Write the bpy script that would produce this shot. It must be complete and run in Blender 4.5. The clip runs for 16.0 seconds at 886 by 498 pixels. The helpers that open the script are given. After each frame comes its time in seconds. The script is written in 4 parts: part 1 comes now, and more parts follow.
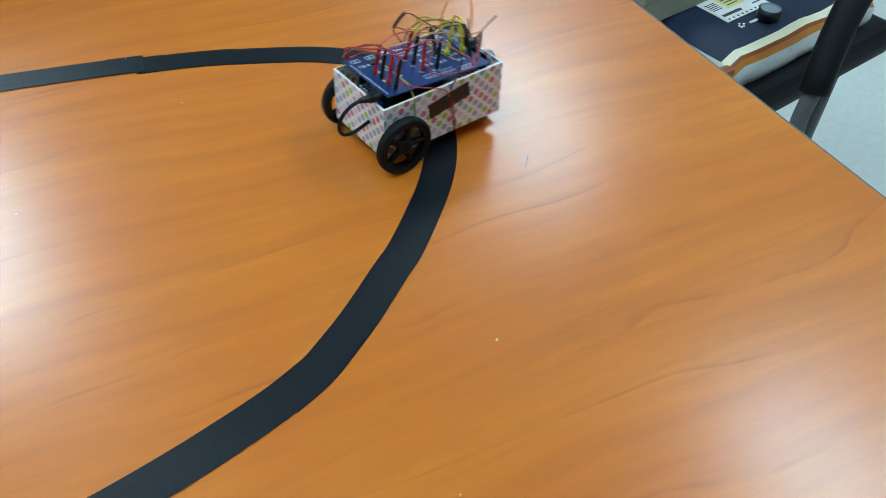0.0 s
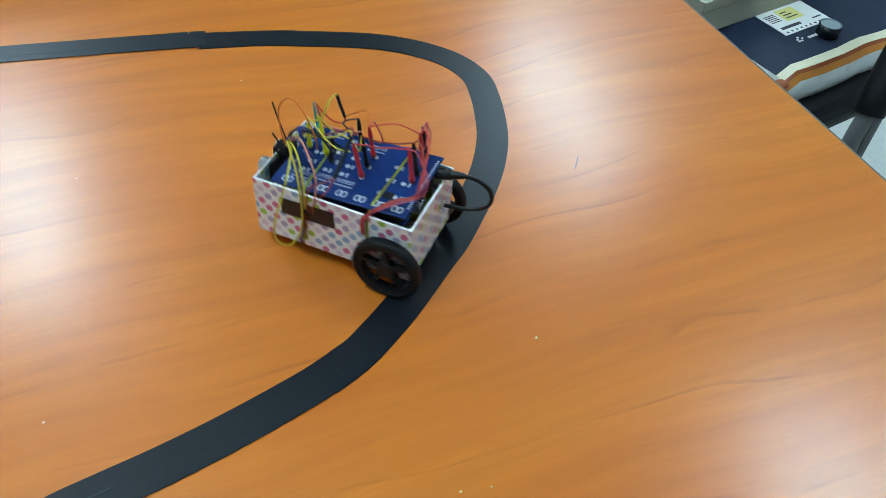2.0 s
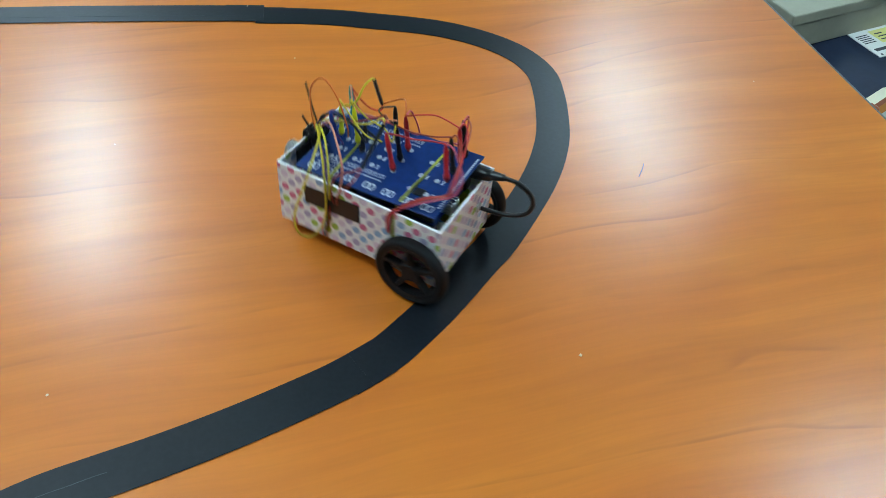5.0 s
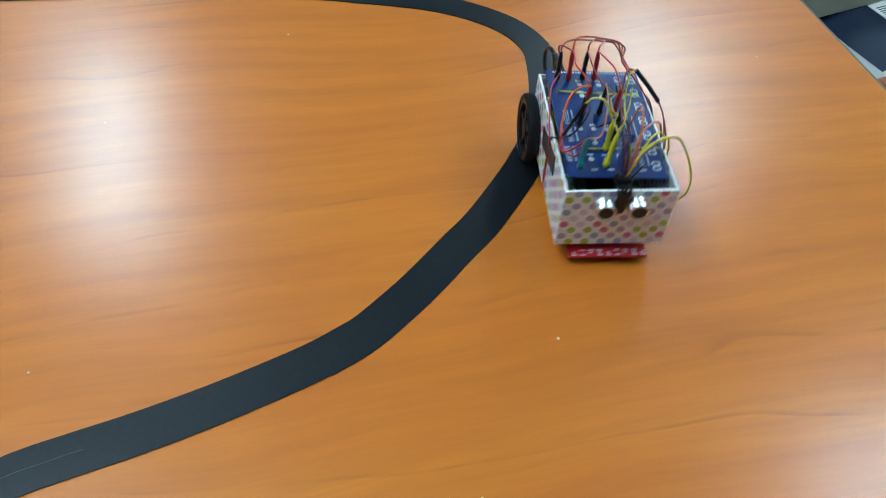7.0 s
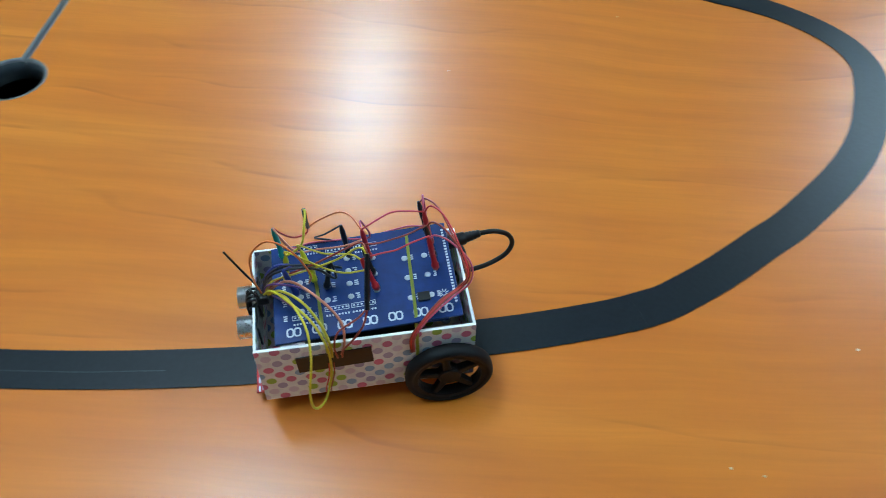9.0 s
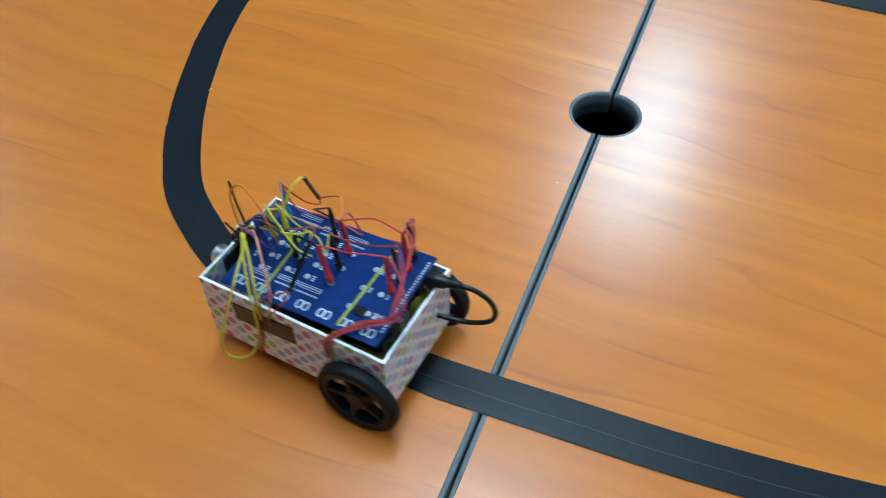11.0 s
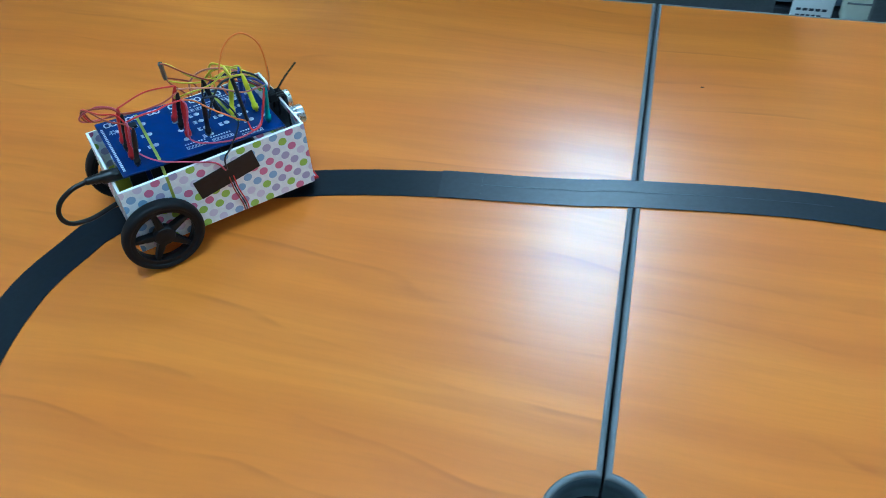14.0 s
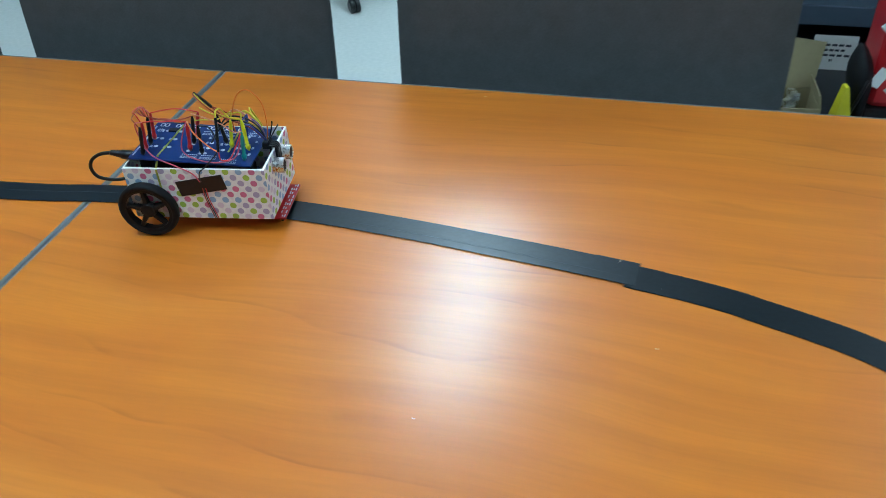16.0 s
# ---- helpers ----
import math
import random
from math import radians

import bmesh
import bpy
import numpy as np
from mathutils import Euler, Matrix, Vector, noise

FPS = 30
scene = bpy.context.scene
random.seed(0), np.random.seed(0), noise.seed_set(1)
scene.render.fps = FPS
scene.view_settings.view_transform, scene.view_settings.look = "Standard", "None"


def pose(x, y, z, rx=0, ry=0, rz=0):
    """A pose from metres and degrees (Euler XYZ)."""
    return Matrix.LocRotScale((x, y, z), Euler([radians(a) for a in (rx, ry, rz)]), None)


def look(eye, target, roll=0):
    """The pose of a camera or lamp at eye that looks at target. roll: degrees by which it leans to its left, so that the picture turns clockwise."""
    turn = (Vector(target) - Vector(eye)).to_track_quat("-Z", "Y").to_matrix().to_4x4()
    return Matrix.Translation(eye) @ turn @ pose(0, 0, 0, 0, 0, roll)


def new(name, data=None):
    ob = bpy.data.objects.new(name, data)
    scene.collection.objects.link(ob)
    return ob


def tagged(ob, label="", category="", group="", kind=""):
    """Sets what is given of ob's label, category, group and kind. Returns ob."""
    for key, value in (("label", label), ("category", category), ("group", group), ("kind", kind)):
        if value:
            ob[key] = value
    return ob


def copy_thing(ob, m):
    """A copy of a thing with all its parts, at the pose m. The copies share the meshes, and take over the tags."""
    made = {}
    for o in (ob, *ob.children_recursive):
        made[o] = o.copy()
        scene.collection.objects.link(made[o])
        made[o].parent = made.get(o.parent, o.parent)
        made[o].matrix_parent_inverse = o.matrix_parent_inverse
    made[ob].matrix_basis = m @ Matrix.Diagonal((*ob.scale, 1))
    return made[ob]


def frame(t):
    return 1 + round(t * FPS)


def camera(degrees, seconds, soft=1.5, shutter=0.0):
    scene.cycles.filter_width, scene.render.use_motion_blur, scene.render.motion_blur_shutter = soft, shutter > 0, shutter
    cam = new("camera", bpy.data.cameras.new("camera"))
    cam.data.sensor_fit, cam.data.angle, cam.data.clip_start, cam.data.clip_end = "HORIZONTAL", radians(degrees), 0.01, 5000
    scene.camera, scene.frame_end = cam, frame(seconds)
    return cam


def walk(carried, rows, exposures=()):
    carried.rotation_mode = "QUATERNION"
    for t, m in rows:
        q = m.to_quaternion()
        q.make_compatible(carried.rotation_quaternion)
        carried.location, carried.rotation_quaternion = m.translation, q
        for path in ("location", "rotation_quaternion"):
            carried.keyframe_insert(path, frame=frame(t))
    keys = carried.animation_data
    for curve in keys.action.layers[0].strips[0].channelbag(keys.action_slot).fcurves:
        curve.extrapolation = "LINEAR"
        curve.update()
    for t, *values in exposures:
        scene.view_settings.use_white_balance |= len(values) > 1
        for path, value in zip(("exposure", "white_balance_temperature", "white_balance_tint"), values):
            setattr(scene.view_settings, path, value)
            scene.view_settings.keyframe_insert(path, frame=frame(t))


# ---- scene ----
PATH = [
    (0, (0.5511, -0.6129, 1.2755), (0.8775, 0.0112, 0.5656), 2.46),
    (0.5, (0.5944, -0.5675, 1.2487), (0.9248, 0.0575, 0.5414), 3.42),
    (1, (0.6007, -0.5735, 1.2379), (0.9256, 0.0393, 0.5175), 5.03),
    (1.5, (0.6003, -0.5621, 1.2305), (0.8988, 0.0545, 0.5020), 6.23),
    (2, (0.5353, -0.6109, 1.2833), (0.8253, 0.0195, 0.5632), 4.77),
    (2.5, (0.5362, -0.6057, 1.2801), (0.8397, 0.0149, 0.5571), 6.67),
    (3, (0.5471, -0.6014, 1.2721), (0.8544, 0.0316, 0.5616), 4.53),
    (3.5, (0.5815, -0.5777, 1.2399), (0.8996, 0.0588, 0.5373), 3.96),
    (4, (0.5827, -0.5864, 1.2363), (0.9078, 0.0448, 0.5321), 5.22),
    (4.5, (0.5598, -0.5998, 1.2442), (0.8204, 0.0672, 0.5463), 2.48),
    (4.7, (0.5561, -0.5881, 1.2429), (0.7860, 0.0759, 0.5314), 5.53),
    (6.8, (0.5949, -0.5772, 1.2451), (0.7863, 0.0656, 0.5033), 3.67),
    (7, (0.5978, -0.5856, 1.2505), (0.7831, 0.0517, 0.5025), 3.95),
    (7.5, (0.5688, -0.5805, 1.2393), (0.7735, 0.0558, 0.4956), 4.80),
    (8, (0.5670, -0.5935, 1.2604), (0.7179, 0.0520, 0.5117), 6.78),
    (8.2, (0.5474, -0.6028, 1.2689), (0.6789, 0.0418, 0.5158), 5.98),
    (10.3, (0.2794, -0.6614, 1.2678), (-0.0263, -0.0766, 0.5164), -4.25),
    (10.5, (0.1969, -0.6628, 1.2848), (-0.0646, -0.0680, 0.5247), -2.13),
    (11, (0.0803, -0.6375, 1.2525), (-0.1615, -0.0209, 0.5033), 0.41),
    (11.5, (0.0831, -0.6176, 1.2723), (-0.2096, -0.0403, 0.5101), -1.62),
    (12, (0.1127, -0.5834, 1.2475), (-0.2371, 0.0102, 0.5228), -3.31),
    (12.5, (0.0374, -0.4980, 1.2541), (-0.2476, 0.1147, 0.5170), -0.36),
    (13, (-0.0187, -0.3760, 1.2433), (-0.2770, 0.2523, 0.5094), -1.79),
    (13.5, (-0.0331, -0.2908, 1.2191), (-0.2694, 0.3623, 0.4997), -2.64),
    (14, (-0.0210, -0.2272, 1.2037), (-0.2124, 0.4479, 0.4912), -3.10),
    (14.5, (0.0261, -0.2130, 1.2163), (-0.0855, 0.4856, 0.5095), 0.65),
    (15, (0.1767, -0.2448, 1.2250), (0.0909, 0.4843, 0.5460), 0.12),
    (15.5, (0.4087, -0.2779, 1.2288), (0.2201, 0.4595, 0.5802), -4.13),
    (16, (0.5959, -0.3426, 1.2431), (0.3730, 0.4172, 0.6324), -3.40),
]
cam = camera(57.61, 16.0, soft=0.65, shutter=0.3)
# the film's own exposure and white balance drift a little
TONE = [(0.0, 0.0, 6600, 10), (4.2, 0.0, 6650, 10), (8.0, -0.05, 6400, 10), (10.5, 0.05, 6100, 10), (11.5, 0.08, 5850, 8), (12.5, 0.04, 5150, 4),
        (14.5, 0.10, 5200, 3), (15.2, 0.06, 5800, 7), (16.0, 0.08, 6250, 9)]
walk(cam, [(t, look(eye, target, roll)) for t, eye, target, roll in PATH], TONE)

# ---- light ----
world = bpy.data.worlds.new("world")
scene.world = world
world.use_nodes = True
world.node_tree.nodes["Background"].inputs[0].default_value = (0.55, 0.62, 0.7, 1)
world.node_tree.nodes["Background"].inputs[1].default_value = 0.02
scene.view_settings.exposure = 0.0
LAMP_POWER = 25.0
LAMP_TINT = (0.70, 1.02, 1.20)
CEIL = 2.7
TOP = 0.75            # height of the table tops

# ---- materials ----


def mat(name, color, rough=0.5, metal=0.0, spec=0.5):
    m = bpy.data.materials.new(name)
    m.use_nodes = True
    b = m.node_tree.nodes["Principled BSDF"]
    b.inputs["Base Color"].default_value = (*color, 1)
    b.inputs["Roughness"].default_value = rough
    b.inputs["Metallic"].default_value = metal
    b.inputs["Specular IOR Level"].default_value = spec
    return m


def node(m, kind, **values):
    n = m.node_tree.nodes.new(kind)
    for k, v in values.items():
        n.inputs[k].default_value = v
    return n


def link(m, a, b):
    m.node_tree.links.new(a, b)


def coords(m, kind="Object"):
    return m.node_tree.nodes.new("ShaderNodeTexCoord").outputs[kind]


def ramp(m, fac, stops, mode="LINEAR"):
    r = m.node_tree.nodes.new("ShaderNodeValToRGB")
    r.color_ramp.interpolation = mode
    el = r.color_ramp.elements
    while len(el) < len(stops):
        el.new(0.5)
    for e, (p, c) in zip(el, stops):
        e.position, e.color = p, (*c, 1)
    link(m, fac, r.inputs[0])
    return r.outputs[0]


def mix(m, fac, a, b, blend="MIX"):
    n = m.node_tree.nodes.new("ShaderNodeMix")
    n.data_type, n.blend_type = "RGBA", blend
    for sock, v in ((n.inputs[0], fac), (n.inputs[6], a), (n.inputs[7], b)):
        if isinstance(v, (int, float)):
            sock.default_value = v
        elif isinstance(v, tuple):
            sock.default_value = (*v, 1)
        else:
            link(m, v, sock)
    return n.outputs[2]


def math_node(m, op, a, b=0.0, c=0.0):
    n = m.node_tree.nodes.new("ShaderNodeMath")
    n.operation = op
    for sock, v in zip(n.inputs, (a, b, c)):
        if isinstance(v, (int, float)):
            sock.default_value = v
        else:
            link(m, v, sock)
    return n.outputs[0]


def scaled(m, vec, sx, sy, sz, rot=0.0, loc=(0, 0, 0)):
    n = m.node_tree.nodes.new("ShaderNodeMapping")
    n.inputs["Scale"].default_value = (sx, sy, sz)
    n.inputs["Rotation"].default_value = (0, 0, rot)
    n.inputs["Location"].default_value = loc
    link(m, vec, n.inputs["Vector"])
    return n.outputs[0]


def noise_tex(m, vec, scale, detail=3.0, rough=0.5, dist=0.0):
    n = node(m, "ShaderNodeTexNoise", Scale=scale, Detail=detail, Roughness=rough, Distortion=dist)
    link(m, vec, n.inputs["Vector"])
    return n.outputs["Fac"]


def bump(m, height, strength, distance):
    n = node(m, "ShaderNodeBump", Strength=strength, Distance=distance)
    link(m, height, n.inputs["Height"])
    link(m, n.outputs[0], m.node_tree.nodes["Principled BSDF"].inputs["Normal"])


def base(m):
    return m.node_tree.nodes["Principled BSDF"]


def worn(name, color, rough, vary=0.15, scale=40.0, metal=0.0, rvary=0.1, bumpy=0.0, spec=0.5):
    """A plain colour with grain at two scales, in colour and gloss."""
    m = mat(name, color, rough, metal, spec)
    co = coords(m)
    f = noise_tex(m, co, scale, 4.0, 0.6)
    g = noise_tex(m, co, scale * 0.12, 2.0)
    s = math_node(m, "MULTIPLY_ADD", f, 0.6, math_node(m, "MULTIPLY", g, 0.4))
    dark = tuple(c * (1 - vary) for c in color)
    light = tuple(min(1, c * (1 + vary)) for c in color)
    link(m, ramp(m, s, [(0.3, dark), (0.7, light)]), base(m).inputs["Base Color"])
    link(m, math_node(m, "MULTIPLY_ADD", s, rvary * 2, rough - rvary), base(m).inputs["Roughness"])
    if bumpy:
        bump(m, f, bumpy, 0.001)
    return m


def wood_laminate():
    """Satin cherry-coloured laminate: soft broad bands, sparse growth lines and faint fibre, all along x."""
    m = mat("orange_wood_laminate", (0.5, 0.2, 0.05), 0.36, 0.0, 0.40)
    base(m).inputs["Coat Weight"].default_value = 0.58
    base(m).inputs["Coat Roughness"].default_value = 0.235
    co = coords(m)
    sep = m.node_tree.nodes.new("ShaderNodeSeparateXYZ")
    link(m, co, sep.inputs[0])
    bend = noise_tex(m, scaled(m, co, 2.6, 3.4, 1.0), 1.0, 2.0, 0.4)
    warped = m.node_tree.nodes.new("ShaderNodeCombineXYZ")
    link(m, sep.outputs[0], warped.inputs[0])
    link(m, math_node(m, "MULTIPLY_ADD", bend, 0.065, sep.outputs[1]), warped.inputs[1])
    w = warped.outputs[0]
    broad = noise_tex(m, scaled(m, w, 1.1, 8.0, 1.0), 1.0, 3.0, 0.5)
    cloud = noise_tex(m, scaled(m, co, 7.0, 13.0, 1.0, 0, (5.2, 1.1, 0)), 1.0, 3.0, 0.55)
    streak = noise_tex(m, scaled(m, w, 3.0, 46.0, 1.0, 0, (3.1, 7.7, 0)), 1.0, 3.0, 0.5)
    fibre = noise_tex(m, scaled(m, w, 18.0, 300.0, 1.0), 1.0, 2.0, 0.6)
    wsep = m.node_tree.nodes.new("ShaderNodeSeparateXYZ")
    link(m, w, wsep.inputs[0])
    rings = noise_tex(m, scaled(m, w, 1.5, 4.5, 1.0, 0, (0.7, 2.9, 0)), 1.0, 3.0, 0.45)
    saw = math_node(m, "FRACT", math_node(m, "MULTIPLY_ADD", wsep.outputs[1], 17.0, math_node(m, "MULTIPLY", rings, 4.2)))
    line = ramp(m, saw, [(0.0, (0, 0, 0)), (0.04, (1, 1, 1)), (0.12, (0.34, 0.34, 0.34)), (0.55, (0, 0, 0))], "EASE")
    patch = noise_tex(m, scaled(m, co, 5.5, 20.0, 1.0, 0, (1.3, 0.4, 0)), 1.0, 3.0, 0.6)
    gate = ramp(m, patch, [(0.46, (0, 0, 0)), (0.68, (1, 1, 1))], "EASE")
    c = ramp(m, broad, [(0.25, (0.64, 0.158, 0.012)), (0.5, (0.70, 0.194, 0.017)), (0.78, (0.77, 0.242, 0.028))], "EASE")
    c = mix(m, ramp(m, cloud, [(0.42, (0, 0, 0)), (0.75, (0.5, 0.5, 0.5))], "EASE"), c, (0.64, 0.152, 0.014))
    c = mix(m, ramp(m, streak, [(0.36, (0, 0, 0)), (0.72, (0.55, 0.55, 0.55))]), c, (0.50, 0.122, 0.012))
    c = mix(m, ramp(m, fibre, [(0.40, (0, 0, 0)), (0.75, (0.16, 0.16, 0.16))]), c, (0.44, 0.118, 0.016))
    c = mix(m, math_node(m, "MULTIPLY", line, math_node(m, "MULTIPLY_ADD", gate, 0.55, 0.05)), c, (0.42, 0.100, 0.010))
    link(m, c, base(m).inputs["Base Color"])
    smear = noise_tex(m, scaled(m, co, 3.0, 3.0, 1.0), 2.0, 3.0)
    link(m, math_node(m, "MULTIPLY_ADD", smear, 0.08, 0.32), base(m).inputs["Roughness"])
    bump(m, noise_tex(m, scaled(m, co, 90.0, 140.0, 1.0), 1.0, 2.0), 0.02, 0.0003)
    return m


def polka_paper():
    """White paper with printed dots on a slanted lattice, in five colours."""
    m = mat("polka_dot_paper", (0.8, 0.8, 0.8), 0.45)
    uv = scaled(m, coords(m, "UV"), 1 / 0.0095, 1 / 0.0095, 1, radians(45))
    fl = m.node_tree.nodes.new("ShaderNodeVectorMath")
    fl.operation = "FLOOR"
    link(m, uv, fl.inputs[0])
    fr = m.node_tree.nodes.new("ShaderNodeVectorMath")
    fr.operation = "FRACTION"
    link(m, uv, fr.inputs[0])
    d = m.node_tree.nodes.new("ShaderNodeVectorMath")
    d.operation = "DISTANCE"
    link(m, fr.outputs[0], d.inputs[0])
    d.inputs[1].default_value = (0.5, 0.5, 0)
    inside = math_node(m, "LESS_THAN", d.outputs["Value"], 0.365)
    wn = m.node_tree.nodes.new("ShaderNodeTexWhiteNoise")
    wn.noise_dimensions = "2D"
    link(m, fl.outputs[0], wn.inputs["Vector"])
    dots = ramp(m, wn.outputs["Value"], [(0.0, (0.62, 0.16, 0.28)), (0.22, (0.28, 0.42, 0.60)), (0.42, (0.36, 0.52, 0.07)),
                                         (0.60, (0.42, 0.36, 0.52)), (0.80, (0.68, 0.58, 0.68))], "CONSTANT")
    grain = noise_tex(m, coords(m), 300.0, 3.0)
    paper = ramp(m, grain, [(0.3, (0.76, 0.755, 0.75)), (0.7, (0.86, 0.855, 0.84))])
    link(m, mix(m, inside, paper, dots), base(m).inputs["Base Color"])
    bump(m, grain, 0.1, 0.0003)
    return m


def black_tape_mat(name, lift, gloss, rough):
    m = mat(name, (0.010, 0.012, 0.016), 0.42, 0.0, gloss)
    co = coords(m)
    f = noise_tex(m, co, 260.0, 3.0)
    g = noise_tex(m, co, 9.0, 2.0)
    link(m, ramp(m, f, [(0.3, (0.003 * lift, 0.005 * lift, 0.008 * lift)), (0.7, (0.006 * lift, 0.009 * lift, 0.014 * lift))]), base(m).inputs["Base Color"])
    link(m, math_node(m, "MULTIPLY_ADD", g, 0.12, rough), base(m).inputs["Roughness"])
    bump(m, f, 0.12, 0.0004)
    return m


def floor_mat():
    m = mat("pale_vinyl_floor", (0.6, 0.64, 0.66), 0.4)
    co = coords(m)
    f = noise_tex(m, co, 60.0, 4.0)
    g = noise_tex(m, co, 1.5, 3.0)
    c = ramp(m, f, [(0.3, (0.65, 0.66, 0.62)), (0.7, (0.74, 0.74, 0.70))])
    link(m, mix(m, math_node(m, "MULTIPLY", g, 0.3), c, (0.55, 0.56, 0.53)), base(m).inputs["Base Color"])
    return m


def fabric(name, color):
    m = worn(name, color, 0.75, 0.25, 400.0)
    return m


def glow(name, color, power):
    m = bpy.data.materials.new(name)
    m.use_nodes = True
    m.node_tree.nodes.clear()
    e = m.node_tree.nodes.new("ShaderNodeEmission")
    e.inputs[0].default_value, e.inputs[1].default_value = (*color, 1), power
    o = m.node_tree.nodes.new("ShaderNodeOutputMaterial")
    link(m, e.outputs[0], o.inputs[0])
    return m


WOOD, DOTS, TAPE, FLOOR = wood_laminate(), polka_paper(), black_tape_mat("matt_black_tape", 1.0, 0.42, 0.29), floor_mat()
TAPE_GREY = black_tape_mat("greyed_black_tape", 1.3, 0.50, 0.30)
BAND = worn("grey_plastic_edging", (0.160, 0.166, 0.168), 0.55, 0.15, 90.0, spec=0.25)
CUP = worn("dark_grey_plastic", (0.06, 0.075, 0.085), 0.45, 0.2, 90.0)
STEEL = worn("grey_painted_steel", (0.22, 0.27, 0.29), 0.4, 0.1, 60.0)
TRAY = worn("pale_grey_steel", (0.50, 0.60, 0.61), 0.5, 0.08, 60.0)
# north wall kept bright for its reflection; the other three dimmed to cut bounce
WALL_LIT = worn("white_wall_lit", (0.72, 0.73, 0.72), 0.7, 0.04, 20.0)
WALL_DIM = worn("white_wall_dimmed", (0.42, 0.42, 0.42), 0.7, 0.04, 20.0)
# white board darkened in its base, so it bounces less light onto the table
CEILING_DIM = worn("ceiling_board_dimmed", (0.42, 0.42, 0.42), 0.8, 0.05, 60.0)
CREASE = worn("tape_overlap_sheen", (0.040, 0.050, 0.060), 0.5, 0.6, 200.0)
WHITE_CARD = worn("white_card_edge", (0.84, 0.83, 0.81), 0.5, 0.05, 200.0)
PCB = worn("blue_circuit_board", (0.002, 0.024, 0.130), 0.33, 0.3, 120.0, spec=0.3)
SILK = worn("white_silkscreen", (0.54, 0.58, 0.64), 0.5, 0.1, 300.0)
PAD = worn("tinned_solder_pad", (0.46, 0.49, 0.53), 0.42, 0.2, 500.0, metal=0.25)
RUBBER = worn("black_rubber", (0.006, 0.006, 0.007), 0.6, 0.3, 150.0, spec=0.22)
BLACK = worn("black_plastic", (0.007, 0.007, 0.008), 0.34, 0.3, 150.0, spec=0.35)
RIM_BLACK = worn("black_wheel_plastic", (0.005, 0.005, 0.006), 0.5, 0.3, 150.0, spec=0.22)
RED = worn("red_clip_plastic", (0.52, 0.018, 0.024), 0.35, 0.15, 200.0)
YELLOW = worn("yellow_clip_plastic", (0.72, 0.68, 0.02), 0.35, 0.12, 200.0)
TEAL = worn("teal_clip_plastic", (0.01, 0.27, 0.27), 0.35, 0.15, 200.0)
BLUE = worn("blue_clip_plastic", (0.02, 0.05, 0.30), 0.35, 0.15, 200.0)
BANDY = worn("yellow_rubber_band", (0.48, 0.50, 0.07), 0.55, 0.15, 200.0)
SILVER = worn("brushed_aluminium", (0.70, 0.71, 0.72), 0.28, 0.1, 500.0, metal=1.0)
MESH_DARK = worn("dark_mesh_disc", (0.02, 0.02, 0.02), 0.6, 0.5, 1500.0)
REDPCB = worn("red_sensor_board", (0.46, 0.012, 0.016), 0.35, 0.15, 200.0)
MOTOR = worn("yellow_gear_motor", (0.55, 0.45, 0.02), 0.4, 0.1, 100.0)
GLUE = worn("clear_hot_glue", (0.6, 0.6, 0.58), 0.2, 0.1, 300.0)
WIRE = {
    "red": worn("red_wire", (0.62, 0.03, 0.03), 0.4, 0.1), "pink": worn("pink_wire", (0.55, 0.07, 0.12), 0.4, 0.1),
    "orange": worn("orange_wire", (0.75, 0.17, 0.03), 0.4, 0.1), "brown": worn("brown_wire", (0.34, 0.045, 0.025), 0.4, 0.1),
    "yellow": worn("yellow_wire", (0.62, 0.50, 0.03), 0.4, 0.1), "black": worn("black_wire", (0.012, 0.012, 0.015), 0.4, 0.1),
    "blue": worn("blue_wire", (0.03, 0.04, 0.22), 0.4, 0.1), "purple": worn("purple_wire", (0.14, 0.05, 0.22), 0.4, 0.1),
    "salmon": worn("salmon_wire", (0.62, 0.22, 0.14), 0.4, 0.1),
}
CHAIR_CLOTH = fabric("dark_grey_chair_leather", (0.060, 0.063, 0.066))
NAVY = worn("navy_parcel_plastic", (0.010, 0.018, 0.042), 0.6, 0.3, 40.0, bumpy=0.5, spec=0.3)
BAGWHITE = worn("white_parcel_plastic", (0.70, 0.72, 0.70), 0.3, 0.06, 30.0, bumpy=0.3)
ORANGE = worn("orange_parcel_print", (0.55, 0.20, 0.03), 0.35, 0.2, 30.0)
RUST = worn("rust_parcel_print", (0.30, 0.07, 0.02), 0.35, 0.2, 30.0)
CREAM = worn("cream_parcel_print", (0.75, 0.68, 0.48), 0.4, 0.06, 30.0)
PAPER = worn("white_paper", (0.76, 0.75, 0.72), 0.6, 0.04, 100.0)
LABELYEL = worn("yellow_paper", (0.72, 0.66, 0.22), 0.6, 0.05, 100.0)
INK = worn("dark_ink", (0.03, 0.03, 0.04), 0.6, 0.2, 100.0)
CARTON = worn("olive_grey_cardboard", (0.36, 0.345, 0.26), 0.65, 0.08, 60.0)
KRAFT = worn("kraft_cardboard", (0.27, 0.22, 0.12), 0.65, 0.1, 60.0)
ADAPTER = worn("beige_plastic", (0.52, 0.52, 0.42), 0.45, 0.06, 60.0)
REDBOX = worn("red_plastic_case", (0.50, 0.015, 0.02), 0.35, 0.1, 60.0)
YELPL = worn("yellow_plastic", (0.62, 0.55, 0.02), 0.4, 0.1, 60.0)
SCISBLUE = worn("blue_handle_plastic", (0.01, 0.13, 0.50), 0.3, 0.1, 60.0)
